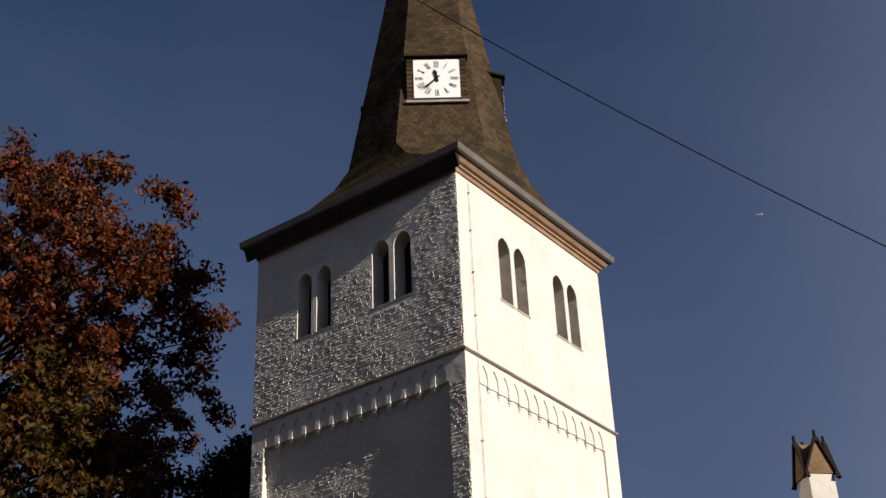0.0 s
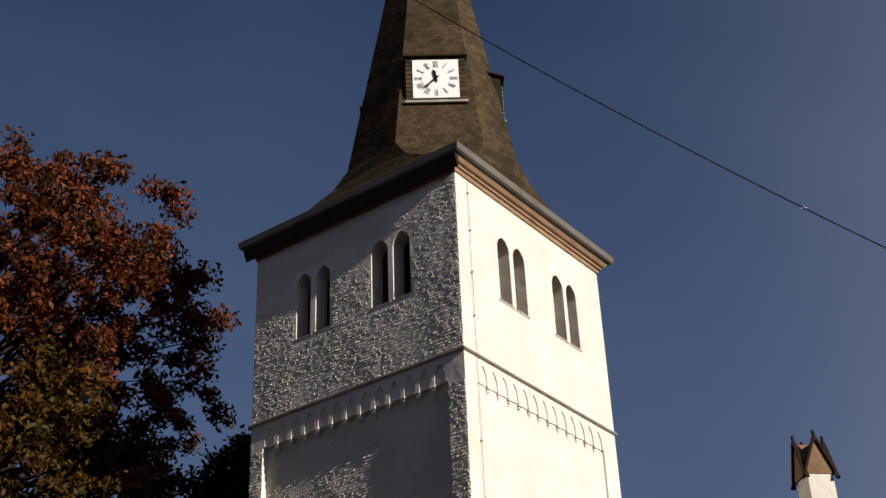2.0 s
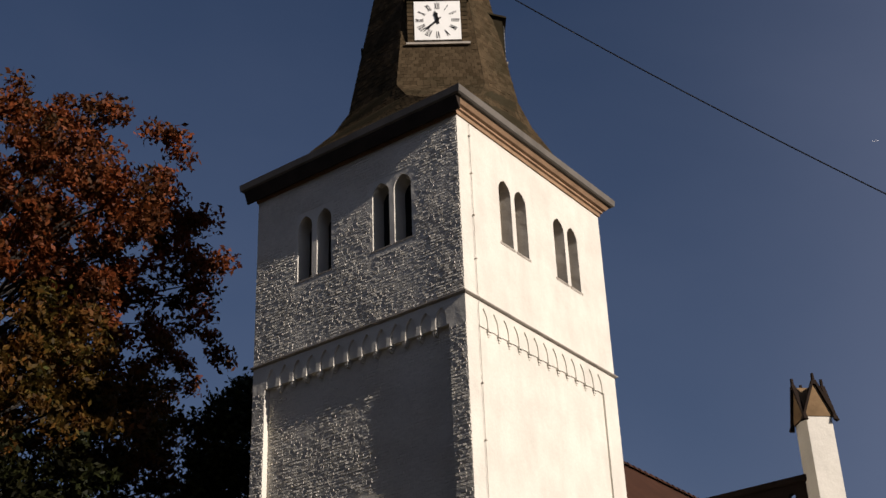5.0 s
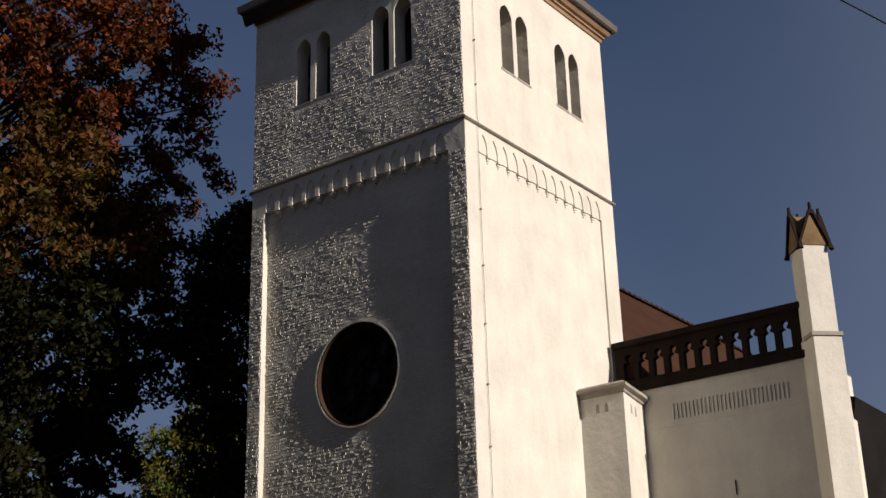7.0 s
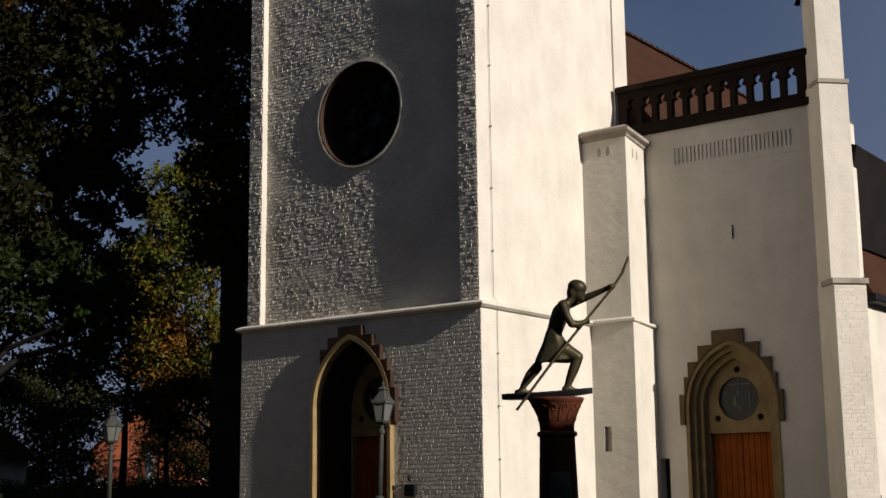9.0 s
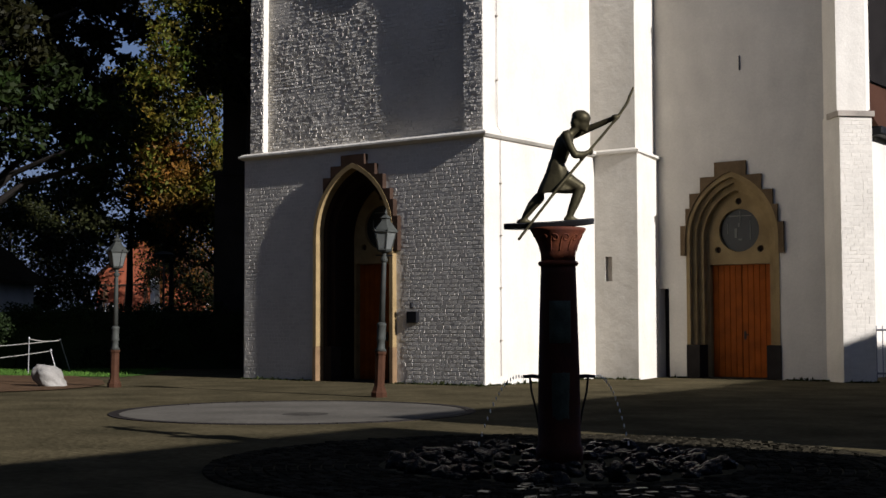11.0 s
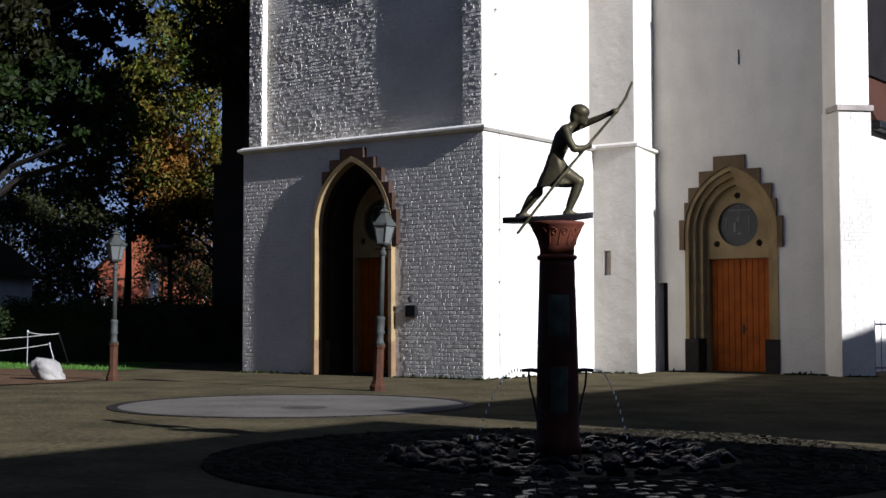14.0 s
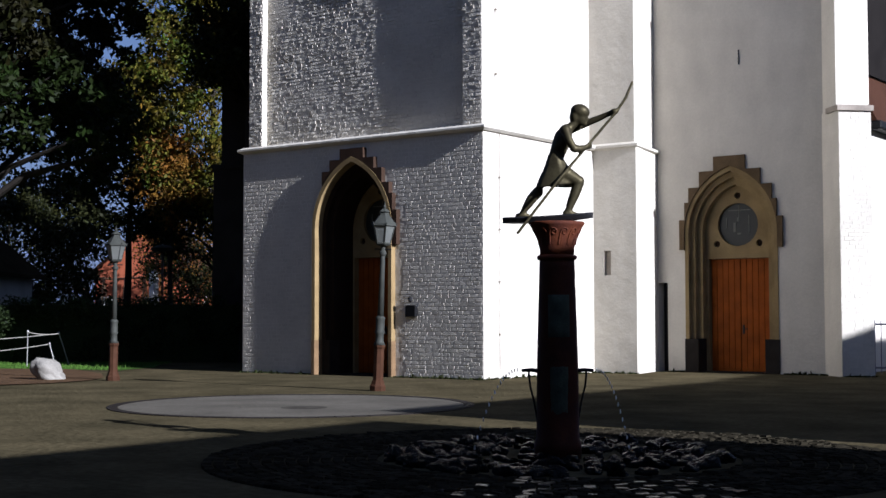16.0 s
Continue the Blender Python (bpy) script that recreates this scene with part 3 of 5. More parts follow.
    for du, dv, hw, hh in ((0, R * .62, 0.010, R * .30), (-R * .22, -R * .12, 0.035, R * .22), (-R * .05, R * .25, 0.028, R * .10), (R * .5, 0, 0.012, R * .45), (-R * .62, R * .1, 0.012, R * .25),
                           (0, R * .68, R * .55, 0.012), (0, -R * .42, 0.05, 0.022)):
        part("lead_came", box(u + du - hw, u + du + hw, y + deep + 0.515, y + deep + 0.53, zr + dv - hh, zr + dv + hh), LEADP, tym, "pale lead came of the glazing")
    for hx, hz, hr in ((u, zr + R + 0.19, 0.1), (u - R - 0.03, zr - R * 0.88, 0.1), (u + R + 0.03, zr - R * 0.88, 0.1)):
        part("roundel", slab(disc(hx, hz, hr, 16), [], 0.52 + deep, 0.56 + deep, P_), STEP, tym)
    if deep:
        # near-black reveal: the deep recess's shade is in its colour
        rev = [(u - w + 0.2, 0.0)] + list(reversed(arch_curve(u, w - 0.2, spring, apex - 0.25))) + [(u + w - 0.2, 0.0)]
        rin = [(u - wi, 0.0)] + list(reversed(arch_curve(u, wi, spring, api))) + [(u + wi, 0.0)]
        part("reveal", slab(rev + list(reversed(rin)), [], 0.5, 0.62 + deep, P_), BALU, top, "stone reveal with shade in its colour")
    if door_w < wi:
        for s in (-1, 1):
            a, b = sorted((u + s * door_w, u + s * wi))
            part("jamb", box(a, b, y + deep + 0.44, y + deep + 0.62, 0, door_h), STONE, top)
    n = 5
    for s in (-1, 1):
        leaf = part("door", box(*sorted((u + s * 0.006, u + s * (door_w - 0.004))), y + deep + 0.60, y + deep + 0.64, 0.02, door_h - 0.005), wood, top, "red-brown boarded door leaf")
        for k in range(n):
            a, b = u + s * (0.012 + k * (door_w - 0.02) / n), u + s * (0.012 + (k + 1) * (door_w - 0.02) / n - 0.012)
            part("plank", box(*sorted((a, b)), y + deep + 0.575, y + deep + 0.60, 0.03, door_h - 0.01, bev=0.005), wood, leaf)
        if s > 0:
            bm = box(u + 0.05, u + 0.10, y + deep + 0.55, y + deep + 0.575, 0.98, 1.2)
            box(u + 0.06, u + 0.2, y + deep + 0.51, y + deep + 0.53, 1.09, 1.115, bm)
            box(u + 0.06, u + 0.085, y + deep + 0.51, y + deep + 0.575, 1.09, 1.115, bm)
            part("door_handle", bm, IRON, leaf, "dark iron door handle")
    part("threshold", box(u - w, u + w, y + 0.1, y + 0.9 + deep, -0.1, 0.02), DARKST, top)
    return top


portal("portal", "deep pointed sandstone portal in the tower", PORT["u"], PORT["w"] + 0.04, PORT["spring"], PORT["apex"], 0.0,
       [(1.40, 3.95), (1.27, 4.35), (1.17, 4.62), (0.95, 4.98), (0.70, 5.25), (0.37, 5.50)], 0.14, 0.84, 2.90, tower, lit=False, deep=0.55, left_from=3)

# wall box, cable and lightning rod on the tower
part("letter_box", box(-2.18, -1.88, -0.09, 0, 1.42, 1.69, bev=0.01), BLACK, tower, "black metal wall box")
part("small_lamp", lathe([(0.02, 0), (0.05, 0.03), (0.05, 0.1), (0.02, 0.14)], 10, (-2.04, -0.07, 1.76)), IRON, tower)
part("lightning_rod", tube([(0.03, 0.62, 0.2), (0.03, 0.62, 5.6), (0.1, 0.62, 5.72), (-0.06, 0.62, 5.95), (-0.06, 0.62, 16.7), (0.0, 0.62, 16.85), (-0.06, 0.62, 17.0), (-0.06, 0.62, 22.2)], 0.007, 6), GREYST, tower)
for z in (1, 2.2, 3.4, 4.6, 7, 8.5, 10, 11.5, 13, 14.5, 18, 19.3, 20.6, 21.8):
    part("rod_clip", box(-0.1 if z > 6 else 0.0, -0.03 if z > 6 else 0.06, 0.60, 0.64, z, z + 0.03), GREYST, tower)

# bricks of the tower's shaded side
def clear_low(u, v):
    return not (abs(u - PORT["u"]) < 1.48 and v < 4.1) and not (abs(u - PORT["u"]) < 1.35 and v < 4.45) and not (abs(u - PORT["u"]) < 1.05 and v < 5.1) and not (abs(u - PORT["u"]) < 0.8 and v < 5.56)


def clear_mid(u, v):
    return math.hypot(u - ROSE[0], v - ROSE[1]) > ROSE[2] + 0.17 and v < 16.0


def clear_bel(u, v):
    return not any(abs(u - a) < b + 0.12 and WZ0 - 0.15 < v < WZ1 + 0.1 for a, b in LWIN)


lay_bricks(brick_field(TX0 + 0.01, -0.005, 0.02, H1 - 0.15, south(0), clear_low, length=0.205, joint=0.012, proud=0.0022, tilt=0.011, wave=0.002, seed=1, lay=0.0041, edge=0.012, rise=0.010, bed=0.009, headers=0.30), low_s, (-1.2, 0, 1.6), 300)
UP = dict(course=0.088, length=0.17, joint=0.004, proud=0.009, tilt=0.05, wave=0.016)
lay_bricks(brick_field(TX0 + S + 0.47, -0.65, H1 + 0.05, 16.0, south(S + REC), clear_mid, seed=2, **UP), mid_s, (-4, 0, 6), 0, BRICKU)
lay_bricks(brick_field(-0.635, -S - 0.005, H1 + 0.05, 16.1, south(S), None, seed=3, **UP), mid_s, (-4, 0, 6), 0, BRICKU)
lay_bricks(brick_field(TX0 + S + 0.005, TX0 + S + 0.455, H1 + 0.05, 16.1, south(S), None, seed=4, **UP), mid_s, (-4, 0, 6), 0, BRICKU)
lay_bricks(brick_field(TX0 + S + 0.005, -S - 0.005, H2 + 0.05, H3 - 0.55, south(S), clear_bel, seed=5, **UP), bel_s, (-4, 0, 6), 0, BRICKU)

# ---- annex with the second portal ----
AYP = 6.70
annex = thing("church_annex", "limewashed annex with brown stone balustrade beside the tower", "building")
AP = dict(u=2.92, w=1.22, spring=3.55, apex=5.22)
slots = [rect(1.66 + k * 0.1145, 1.66 + k * 0.1145 + 0.055, 9.98, 10.40) for k in range(29)]
part("wall", slab(rect(0.0, 5.6, -0.3, 10.92), [arch(AP["u"], AP["w"] + 0.02, 0.0, AP["spring"], AP["apex"]), rect(0.88, 1.15, 0.0, 2.3)], 0.026, 0.8, south(AYP)), WHITE, annex)
part("wall_facing", slab(rect(0.0, 5.6, 9.8, 10.92), slots, 0, 0.022, south(AYP)), WHITE, annex, "row of narrow vertical slots")
part("wall_facing", slab([(0.0, -0.3), (0.88, -0.3), (0.88, 2.3), (1.15, 2.3), (1.15, -0.3), (AP["u"] - AP["w"] - .02, -0.3), (AP["u"] - AP["w"] - .02, AP["spring"])]
                         + list(reversed(arch_curve(AP["u"], AP["w"] + 0.02, AP["spring"], AP["apex"])))[1:-1]
                         + [(AP["u"] + AP["w"] + .02, AP["spring"]), (AP["u"] + AP["w"] + .02, -0.3), (5.6, -0.3), (5.6, 9.795), (0.0, 9.795)], [], 0, 0.022, south(AYP)), WHITE, annex)
part("side_door", box(0.88, 1.15, AYP + 0.3, AYP + 0.34, 0, 2.3), BLACK, annex, "narrow dark side door")
part("wall", box(4.85, 5.6, AYP + 0.8, 9.0, -0.3, 10.92), WHITE, annex)
part("wall", box(0.0, 5.6, 8.9, 9.3, -0.3, 10.92), WHITE, annex)
part("terrace", box(0.0, 5.6, AYP, 9.3, 10.92, 10.98), LEAD, annex)
part("iron_anchor", box(3.19, 3.208, AYP - 0.03, AYP, 7.78, 8.15), IRON, annex)
portal("portal", "pointed sandstone portal with closed wooden doors", AP["u"], AP["w"] + 0.04, AP["spring"], AP["apex"], AYP,
       [(1.40, 3.90), (1.25, 4.34), (1.13, 4.72), (0.83, 5.12), (0.43, 5.48)], 0.06, 0.82, 2.90, annex)

# balustrade with keyhole openings
keys = []
for k in range(11):
    c = 0.42 + k * 0.455
    z0, z1 = 11.27, 11.78
    w = 0.152
    k1 = [(c - w, z0), (c + w, z0), (c + w, z1 - 0.04), (c + w - 0.05, z1), (c + 0.045, z1 + 0.015)]
    k2 = [(c + 0.1 * math.cos(a), z1 + 0.13 + 0.1 * math.sin(a)) for a in [math.radians(-60 + 300 * i / 10) for i in range(11)]]
    keys.append(k1 + k2 + [(c - 0.045, z1 + 0.015), (c - w + 0.05, z1), (c - w, z1 - 0.04)])
balu = part("balustrade", slab(rect(0.0, 5.42, 11.12, 12.22), keys, 0.02, 0.2, south(AYP)), BALU, annex, "dark brown pierced stone balustrade")
part("coping", box(-0.05, 5.46, AYP - 0.07, AYP + 0.28, 12.22, 12.40, bev=0.03), BALU, balu)
part("base_rail", box(0.0, 5.5, AYP - 0.09, AYP + 0.26, 10.92, 11.12, bev=0.03), BALU, balu)

# turret in the corner
TY, TXE = 4.98, 1.14
def plan_quad(e, z):
    return [(-0.3, TY - e, z), (TXE + e, TY - e, z), (TXE + e - 0.36, AYP, z), (-0.3, AYP, z)]
part("turret_wall", loft([plan_quad(0, H1 + 0.02), plan_quad(0, 10.5)]), WHITE, annex)
part("turret_wall", slab(rect(-0.2, TXE + 0.09, -0.3, H1 - 0.1), [rect(0.30, 0.50, 2.46, 3.08)], 0, 0.12, south(TY - 0.09)), WHITE, annex)
low = [(-0.2, TY + 0.0305), (TXE + 0.09, TY + 0.0305), (TXE + 0.09 - 0.36, AYP), (-0.2, AYP)]
part("turret_wall", loft([[(x, y, -0.3) for x, y in low], [(x, y, H1 - 0.1) for x, y in low]]), WHITE, annex)
# pale grey pane: the reflection in its glass is put into the colour
part("slit_window", box(0.28, 0.52, TY + 0.0, TY + 0.01, 2.44, 3.1), GREYST, annex)
def tring(e, z):
    return [(-0.2, TY - e, z), (TXE + e, TY - e, z), (TXE + e - 0.36, AYP + e * .5, z), (-0.2, AYP + e * .5, z)]
part("string_course", loft([tring(0.09, H1 - 0.14), tring(0.17, H1 - 0.1), tring(0.17, H1 - 0.04), tring(0.0, H1 + 0.03)]), WHITE, annex)
part("turret_cap", loft([tring(-0.05, 10.46), tring(0.04, 10.5), tring(0.06, 10.56), tring(0.17, 10.62), tring(0.17, 10.70), tring(0.0, 10.80)]), GREYST, annex, "weathered stone cap")
for u in (0.36, 0.62):
    part("niche", slab(arch(u, 0.05, 10.05, 10.2, 10.3, 5), [], -0.006, 0.02, south(TY)), GREYST, annex)
for u in (5.55, 5.9):
    part("niche", slab(arch(u, 0.05, 10.05, 10.2, 10.3, 5), [], -0.006, 0.03, east(TXE - (u - TY) * 0.21)), GREYST, annex)

# diagonal corner buttress with gabled cap
r2 = math.sqrt(0.5)
BX, BY = 5.34, 6.70
def diag(u, v, d):
    """u along the buttress's front, d back from a front 1 m out from the corner."""
    return (BX + r2 * 0.93 + r2 * u - r2 * d, BY - r2 * 0.93 + r2 * u + r2 * d, v)
butt = thing("corner_buttress", "diagonal limewashed brick buttress with gabled stone cap", "buttress")
part("lower_shaft", slab(rect(0, 0.81, -0.3, 6.32), [], 0, 1.5, diag), WHITE, butt)
part("upper_shaft", slab(rect(0.02, 0.76, 6.32, 11.32), [], 0.17, 1.5, diag), WHITE, butt)
part("top_shaft", slab(rect(0.05, 0.72, 11.32, 13.75), [], 0.22, 0.95, diag), WHITE, butt)
for (u0, u1, v0, v1, d, sd) in ((0.005, 0.805, 0.02, 6.26, 0, 6),):
    lay_bricks(brick_field(u0, u1, v0, v1, lambda a, b, c, d=d: diag(a, b, d + c), None, joint=0.004, proud=0.002, tilt=0.012, wave=0.004, seed=sd, lay=0.003), butt.children[0], (6, 6, 2), 120 if sd == 6 else 0)
part("weathering", slab(rect(-0.05, 0.86, 6.27, 6.40), [], -0.06, 0.6, diag), GREYST, butt)
part("weathering", slab(rect(-0.02, 0.79, 11.28, 11.38), [], 0.13, 0.7, diag), GREYST, butt)
part("gable_front", slab([(0.0, 13.70), (0.77, 13.70), (0.385, 14.62)], [], 0.2, 0.97, diag), GABLEST, butt)
cross = bmesh.new()
g = lambda u, v, d: diag(0.385 + (d - 0.585), v, 0.585 + (u - 0.385))
slab([(0.0, 13.70), (0.77, 13.70), (0.385, 14.62)], [], 0.2, 0.97, g, cross)
part("gable_side", cross, GABLEST, butt)
for fn in (diag, g):
    for a, b in (((-0.06, 13.56), (0.385, 14.64)), ((0.83, 13.56), (0.385, 14.64))):
        n_ = Vector((b[1] - a[1], -(b[0] - a[0]))).normalized() * 0.06
        if n_.y < 0:
            n_ = -n_
        for d0, d1 in ((0.14, 0.24), (0.93, 1.03)):
            part("gable_coping", slab([a, b, (b[0] + n_.x, b[1] + n_.y), (a[0] + n_.x, a[1] + n_.y)], [], d0, d1, fn), BALU, butt)
for u, d in ((0.385, 0.19), (0.385, 0.98), (-0.01, 0.585), (0.78, 0.585)):
    part("finial", tube([diag(u, 14.55, d), diag(u, 14.86, d)], [0.06, 0.04], 6), BALU, butt)

# iron railing beside the buttress
rail = thing("railing", "grey iron railing between buttress and houses", "railing")
RAILP = mat("grey_railing_paint", (0.16, 0.16, 0.19), 0.6, 0.2, 5, 40, 0.1)
for z_ in (0.15, 1.22):
    part("rail", tube([(6.0, 8.3, z_), (10.5, 8.9, z_)], 0.025, 6), RAILP, rail)
for k in range(32):
    q = k / 31
    part("bar", tube([(6.0 + 4.5 * q, 8.3 + 0.6 * q, 0.0), (6.0 + 4.5 * q, 8.3 + 0.6 * q, 1.32)], 0.012, 5), RAILP, rail)

# ---- nave and side wing behind ----
nave = thing("church_nave", "church nave with steep red-brown tiled roof", "building")
part("wall", box(-9.5, 2.0, W + 0.02, 40, -0.3, 9.5), WHITE, nave)
rv = [(-3.8, W + 0.02, 16.9), (-3.8, 40, 16.9), (2.6, 40, 9.2), (2.6, W + 0.02, 9.2), (-10.2, 40, 9.2), (-10.2, W + 0.02, 9.2)]
raw_mesh("roof", rv, [(0, 1, 2, 3), (1, 0, 5, 4), (0, 3, 5), (1, 4, 2)], TILE, nave)
tv, tf = [], []
for k in range(60):
    y = W + 0.1 + k * 0.4
    o = len(tv)
    tv += [(-3.95, y, 16.86), (-3.65, y, 16.86), (-3.65, y + 0.36, 16.86), (-3.95, y + 0.36, 16.86), (-3.86, y + .02, 17.02), (-3.74, y + .02, 17.02), (-3.74, y + 0.36, 16.98), (-3.86, y + 0.36, 16.98)]
    tf += [(o, o + 1, o + 5, o + 4), (o + 1, o + 2, o + 6, o + 5), (o + 2, o + 3, o + 7, o + 6), (o + 3, o, o + 4, o + 7), (o + 4, o + 5, o + 6, o + 7)]
raw_mesh("ridge_tiles", tv, tf, TILE, nave)
wing = thing("side_wing", "white side wing with dark slate roof behind the buttress", "building")
part("wall", box(2.0, 5.6, 9.3, 24, -0.3, 6.2), WHITE, wing)
part("gutter", box(5.55, 5.95, 9.2, 24, 6.2, 6.42, bev=0.04), BLACK, wing, "dark gutter")
raw_mesh("roof", [(5.85, 9.2, 6.42), (5.85, 24, 6.42), (5.0, 24, 7.9), (5.0, 9.2, 7.9), (2.0, 9.2, 6.42), (2.0, 9.2, 7.9)], [(0, 1, 2, 3), (0, 3, 5, 4)], TILE, wing)
raw_mesh("upper_roof", [(5.1, 9.25, 7.9), (5.1, 24, 7.9), (2.2, 24, 11.6), (2.2, 9.25, 11.6), (5.75, 9.0, 10.3), (5.75, 24, 10.1)], [(0, 1, 5, 4), (4, 5, 2, 3), (0, 4, 3)], WINGSL, wing)

# ---- ground ----
GROUND = mat("grey_brown_paving", (0.092, 0.076, 0.042), 0.95, 0.5, 0.8, 9, 1.0, dist=0.03, col2=(0.050, 0.043, 0.024), spec=0.0)
SETT = mat("granite_setts", (0.032, 0.028, 0.019), 0.8, 0.3, 1.5, 40, 0.4, island=0.4, spec=0.0)
SETTP = mat("granite_sett", (0.032, 0.028, 0.019), 0.8, 0.3, 1.5, 40, 0.4, piece=0.4, spec=0.0)
SETTW = mat("wet_granite_sett", (0.009, 0.0085, 0.007), 0.3, 0.3, 1.5, 18, 1.0, piece=0.4, spec=0.05, dist=0.02)
PALE = mat("pale_stone_paving", (0.122, 0.112, 0.092), 0.9, 0.3, 0.9, 12, 0.8, dist=0.02, spec=0.0)
MANH = mat("worn_iron_cover", (0.072, 0.066, 0.055), 0.85, 0.35, 6, 30, 0.6, spec=0.0)
GRASS = mat("lawn_grass", (0.07, 0.14, 0.022), 0.9, 0.4, 2.0, 40, 0.6, dist=0.03)
SOIL = mat("sandy_soil", (0.105, 0.064, 0.034), 0.95, 0.35, 2.0, 25, 0.6, dist=0.03)
tagged(raw_mesh("ground", [(-600, -600, 0), (600, -600, 0), (600, 600, 0), (-600, 600, 0)], [(0, 1, 2, 3)], GROUND), "grey-brown stone-paved church square", "ground", kind="structure")


def sheet(name, outline, z, material, label, category):
    ob = raw_mesh(name, [(x, y, z) for x, y in outline], [tuple(range(len(outline)))], material)
    return tagged(ob, label, category, kind="structure")


def blob(cx, cy, rx, ry, turn=0.0, n=48, rough=0.0, seed=0):
    c, s = math.cos(turn), math.sin(turn)
    out = []
    for i in range(n):
        t = 2 * math.pi * i / n
        k = 1 + rough * noise.noise((2 * math.cos(t), 2 * math.sin(t), seed))
        out.append((cx + k * (rx * math.cos(t) * c - ry * math.sin(t) * s), cy + k * (rx * math.cos(t) * s + ry * math.sin(t) * c)))
    return out


sheet("paving_circle", blob(2.45, -8.85, 2.75, 2.75, 0, 64), 0.006, PALE, "pale circular patch of stone paving", "paving")
kerb = bmesh.new()
for k in range(72):
    a, b = 2 * math.pi * k / 72, 2 * math.pi * (k + 0.92) / 72
    q = [(2.45 + r * math.cos(t), -8.85 + r * math.sin(t)) for r, t in ((2.76, a), (2.92, a), (2.92, b), (2.76, b))]
    loft([[(x, y, -0.05) for x, y in q], [(x, y, 0.012) for x, y in q]], kerb)
tagged(part("kerb_ring", kerb, DARKST), "dark stone edging round the paving circle", "kerb", kind="structure")
sheet("manhole", blob(3.1, -9.3, 0.36, 0.36, 0, 28), 0.010, MANH, "iron manhole cover in the paving", "manhole")
LAWN = [(-12.4, -1.6), (-11.0, -1.1), (-12.0, 0.9), (-13.6, 2.6), (-60, 30), (-60, -10), (-16, -3.2)]
sheet("lawn", LAWN, 0.012, GRASS, "green lawn at the edge of the square", "lawn")
BED = [(-6.9, -8.6), (-6.5, -6.8), (-6.9, -5.4), (-7.8, -4.3), (-9.6, -2.9), (-12.4, -1.55), (-16, -3.0), (-30, -9), (-14, -12)]
sheet("flower_bed", BED, 0.022, SOIL, "bare soil at the corner of the lawn", "soil")
for k, (px_, py_, a) in enumerate(((-3.0, -13.1, 0.1), (0.2, -14.6, 0.9), (-6.3, -10.3, 0.2))):
    sheet("drain_cover", [(px_ + 0.3 * c - 0.16 * s, py_ + 0.3 * s * 0 + 0.16 * s) for c, s in ((-1, -1), (1, -1), (1, 1), (-1, 1))], 0.008, IRON, "iron drain cover in the paving", "drain")

# small blades at the lawn's edge
gv, gf = [], []
rg = np.random.default_rng(11)
for k in range(5000):
    x, y = rg.uniform(-20, -11.4), rg.uniform(-3, 4.0)
    if y < -1.3 + 0.3 * (x + 11.5) or x > -11.4 - max(0, y + 1) * 0.6:
        continue
    a, h = rg.uniform(0, 6.28), rg.uniform(0.04, 0.09)
    o = len(gv)
    gv += [(x, y, 0.01), (x + 0.03 * math.cos(a), y + 0.03 * math.sin(a), 0.01), (x + rg.normal(0, .02), y + rg.normal(0, .02), h)]
    gf.append((o, o + 1, o + 2))
tagged(raw_mesh("grass_blades", gv, gf, GRASS), "short green grass blades on the lawn", "grass", kind="stuff")

# weeds and crumbled mortar along the foot of the walls
wv, wf = [], []
rw = np.random.default_rng(15)
for x0_, y0_, x1_, y1_, n_ in ((-7.6, -0.02, -5.2, -0.02, 120), (-2.6, -0.02, 0.02, -0.02, 160), (0.02, 0.0, 0.02, 4.9, 160), (0.0, 4.87, 1.24, 4.87, 90), (1.2, 6.68, 1.6, 6.68, 30), (4.3, 6.68, 5.4, 6.68, 90), (6.0, 6.04, 6.6, 6.6, 60)):
    for k in range(n_):
        q = rw.random()
        x, y = x0_ + (x1_ - x0_) * q + rw.uniform(0, 0.05), y0_ + (y1_ - y0_) * q - abs(rw.normal(0, 0.07))
        h = rw.uniform(0.015, 0.05) * (2.2 if rw.random() < 0.08 else 1)
        for j in range(3):
            a = rw.uniform(0, 6.28)
            o = len(wv)
            wv += [(x - 0.03 * math.cos(a), y - 0.03 * math.sin(a), 0.0), (x + 0.03 * math.cos(a), y + 0.03 * math.sin(a), 0.0), (x + rw.normal(0, .03), y + rw.normal(0, .03), h)]
            wf.append((o, o + 1, o + 2))
WEED = mat("dull_weeds", (0.035, 0.042, 0.014), 0.95, 0.4, 3.0, 40, 0, island=0.4)
tagged(raw_mesh("weeds", wv, wf, WEED), "dull green weeds along the wall's foot", "weeds", kind="stuff")

# ---- fountain ----
FX, FY = 10.27, -13.38
RED = mat("red_sandstone", (0.105, 0.033, 0.015), 0.6, 0.35, 5, 45, 0.4, dist=0.006, col2=(0.060, 0.022, 0.016))
REDSHADE = mat("shade_red_sandstone", (0.052, 0.017, 0.010), 0.6, 0.35, 5, 45, 0.4, dist=0.006, col2=(0.030, 0.013, 0.010))
BRONZE = mat("patinated_bronze", (0.052, 0.045, 0.026), 0.5, 0.4, 9, 45, 0.25, metal=0.55, dist=0.004, col2=(0.075, 0.065, 0.035))
GREENB = mat("green_relief_bronze", (0.06, 0.075, 0.06), 0.5, 0.35, 8, 40, 0.4, metal=0.4)
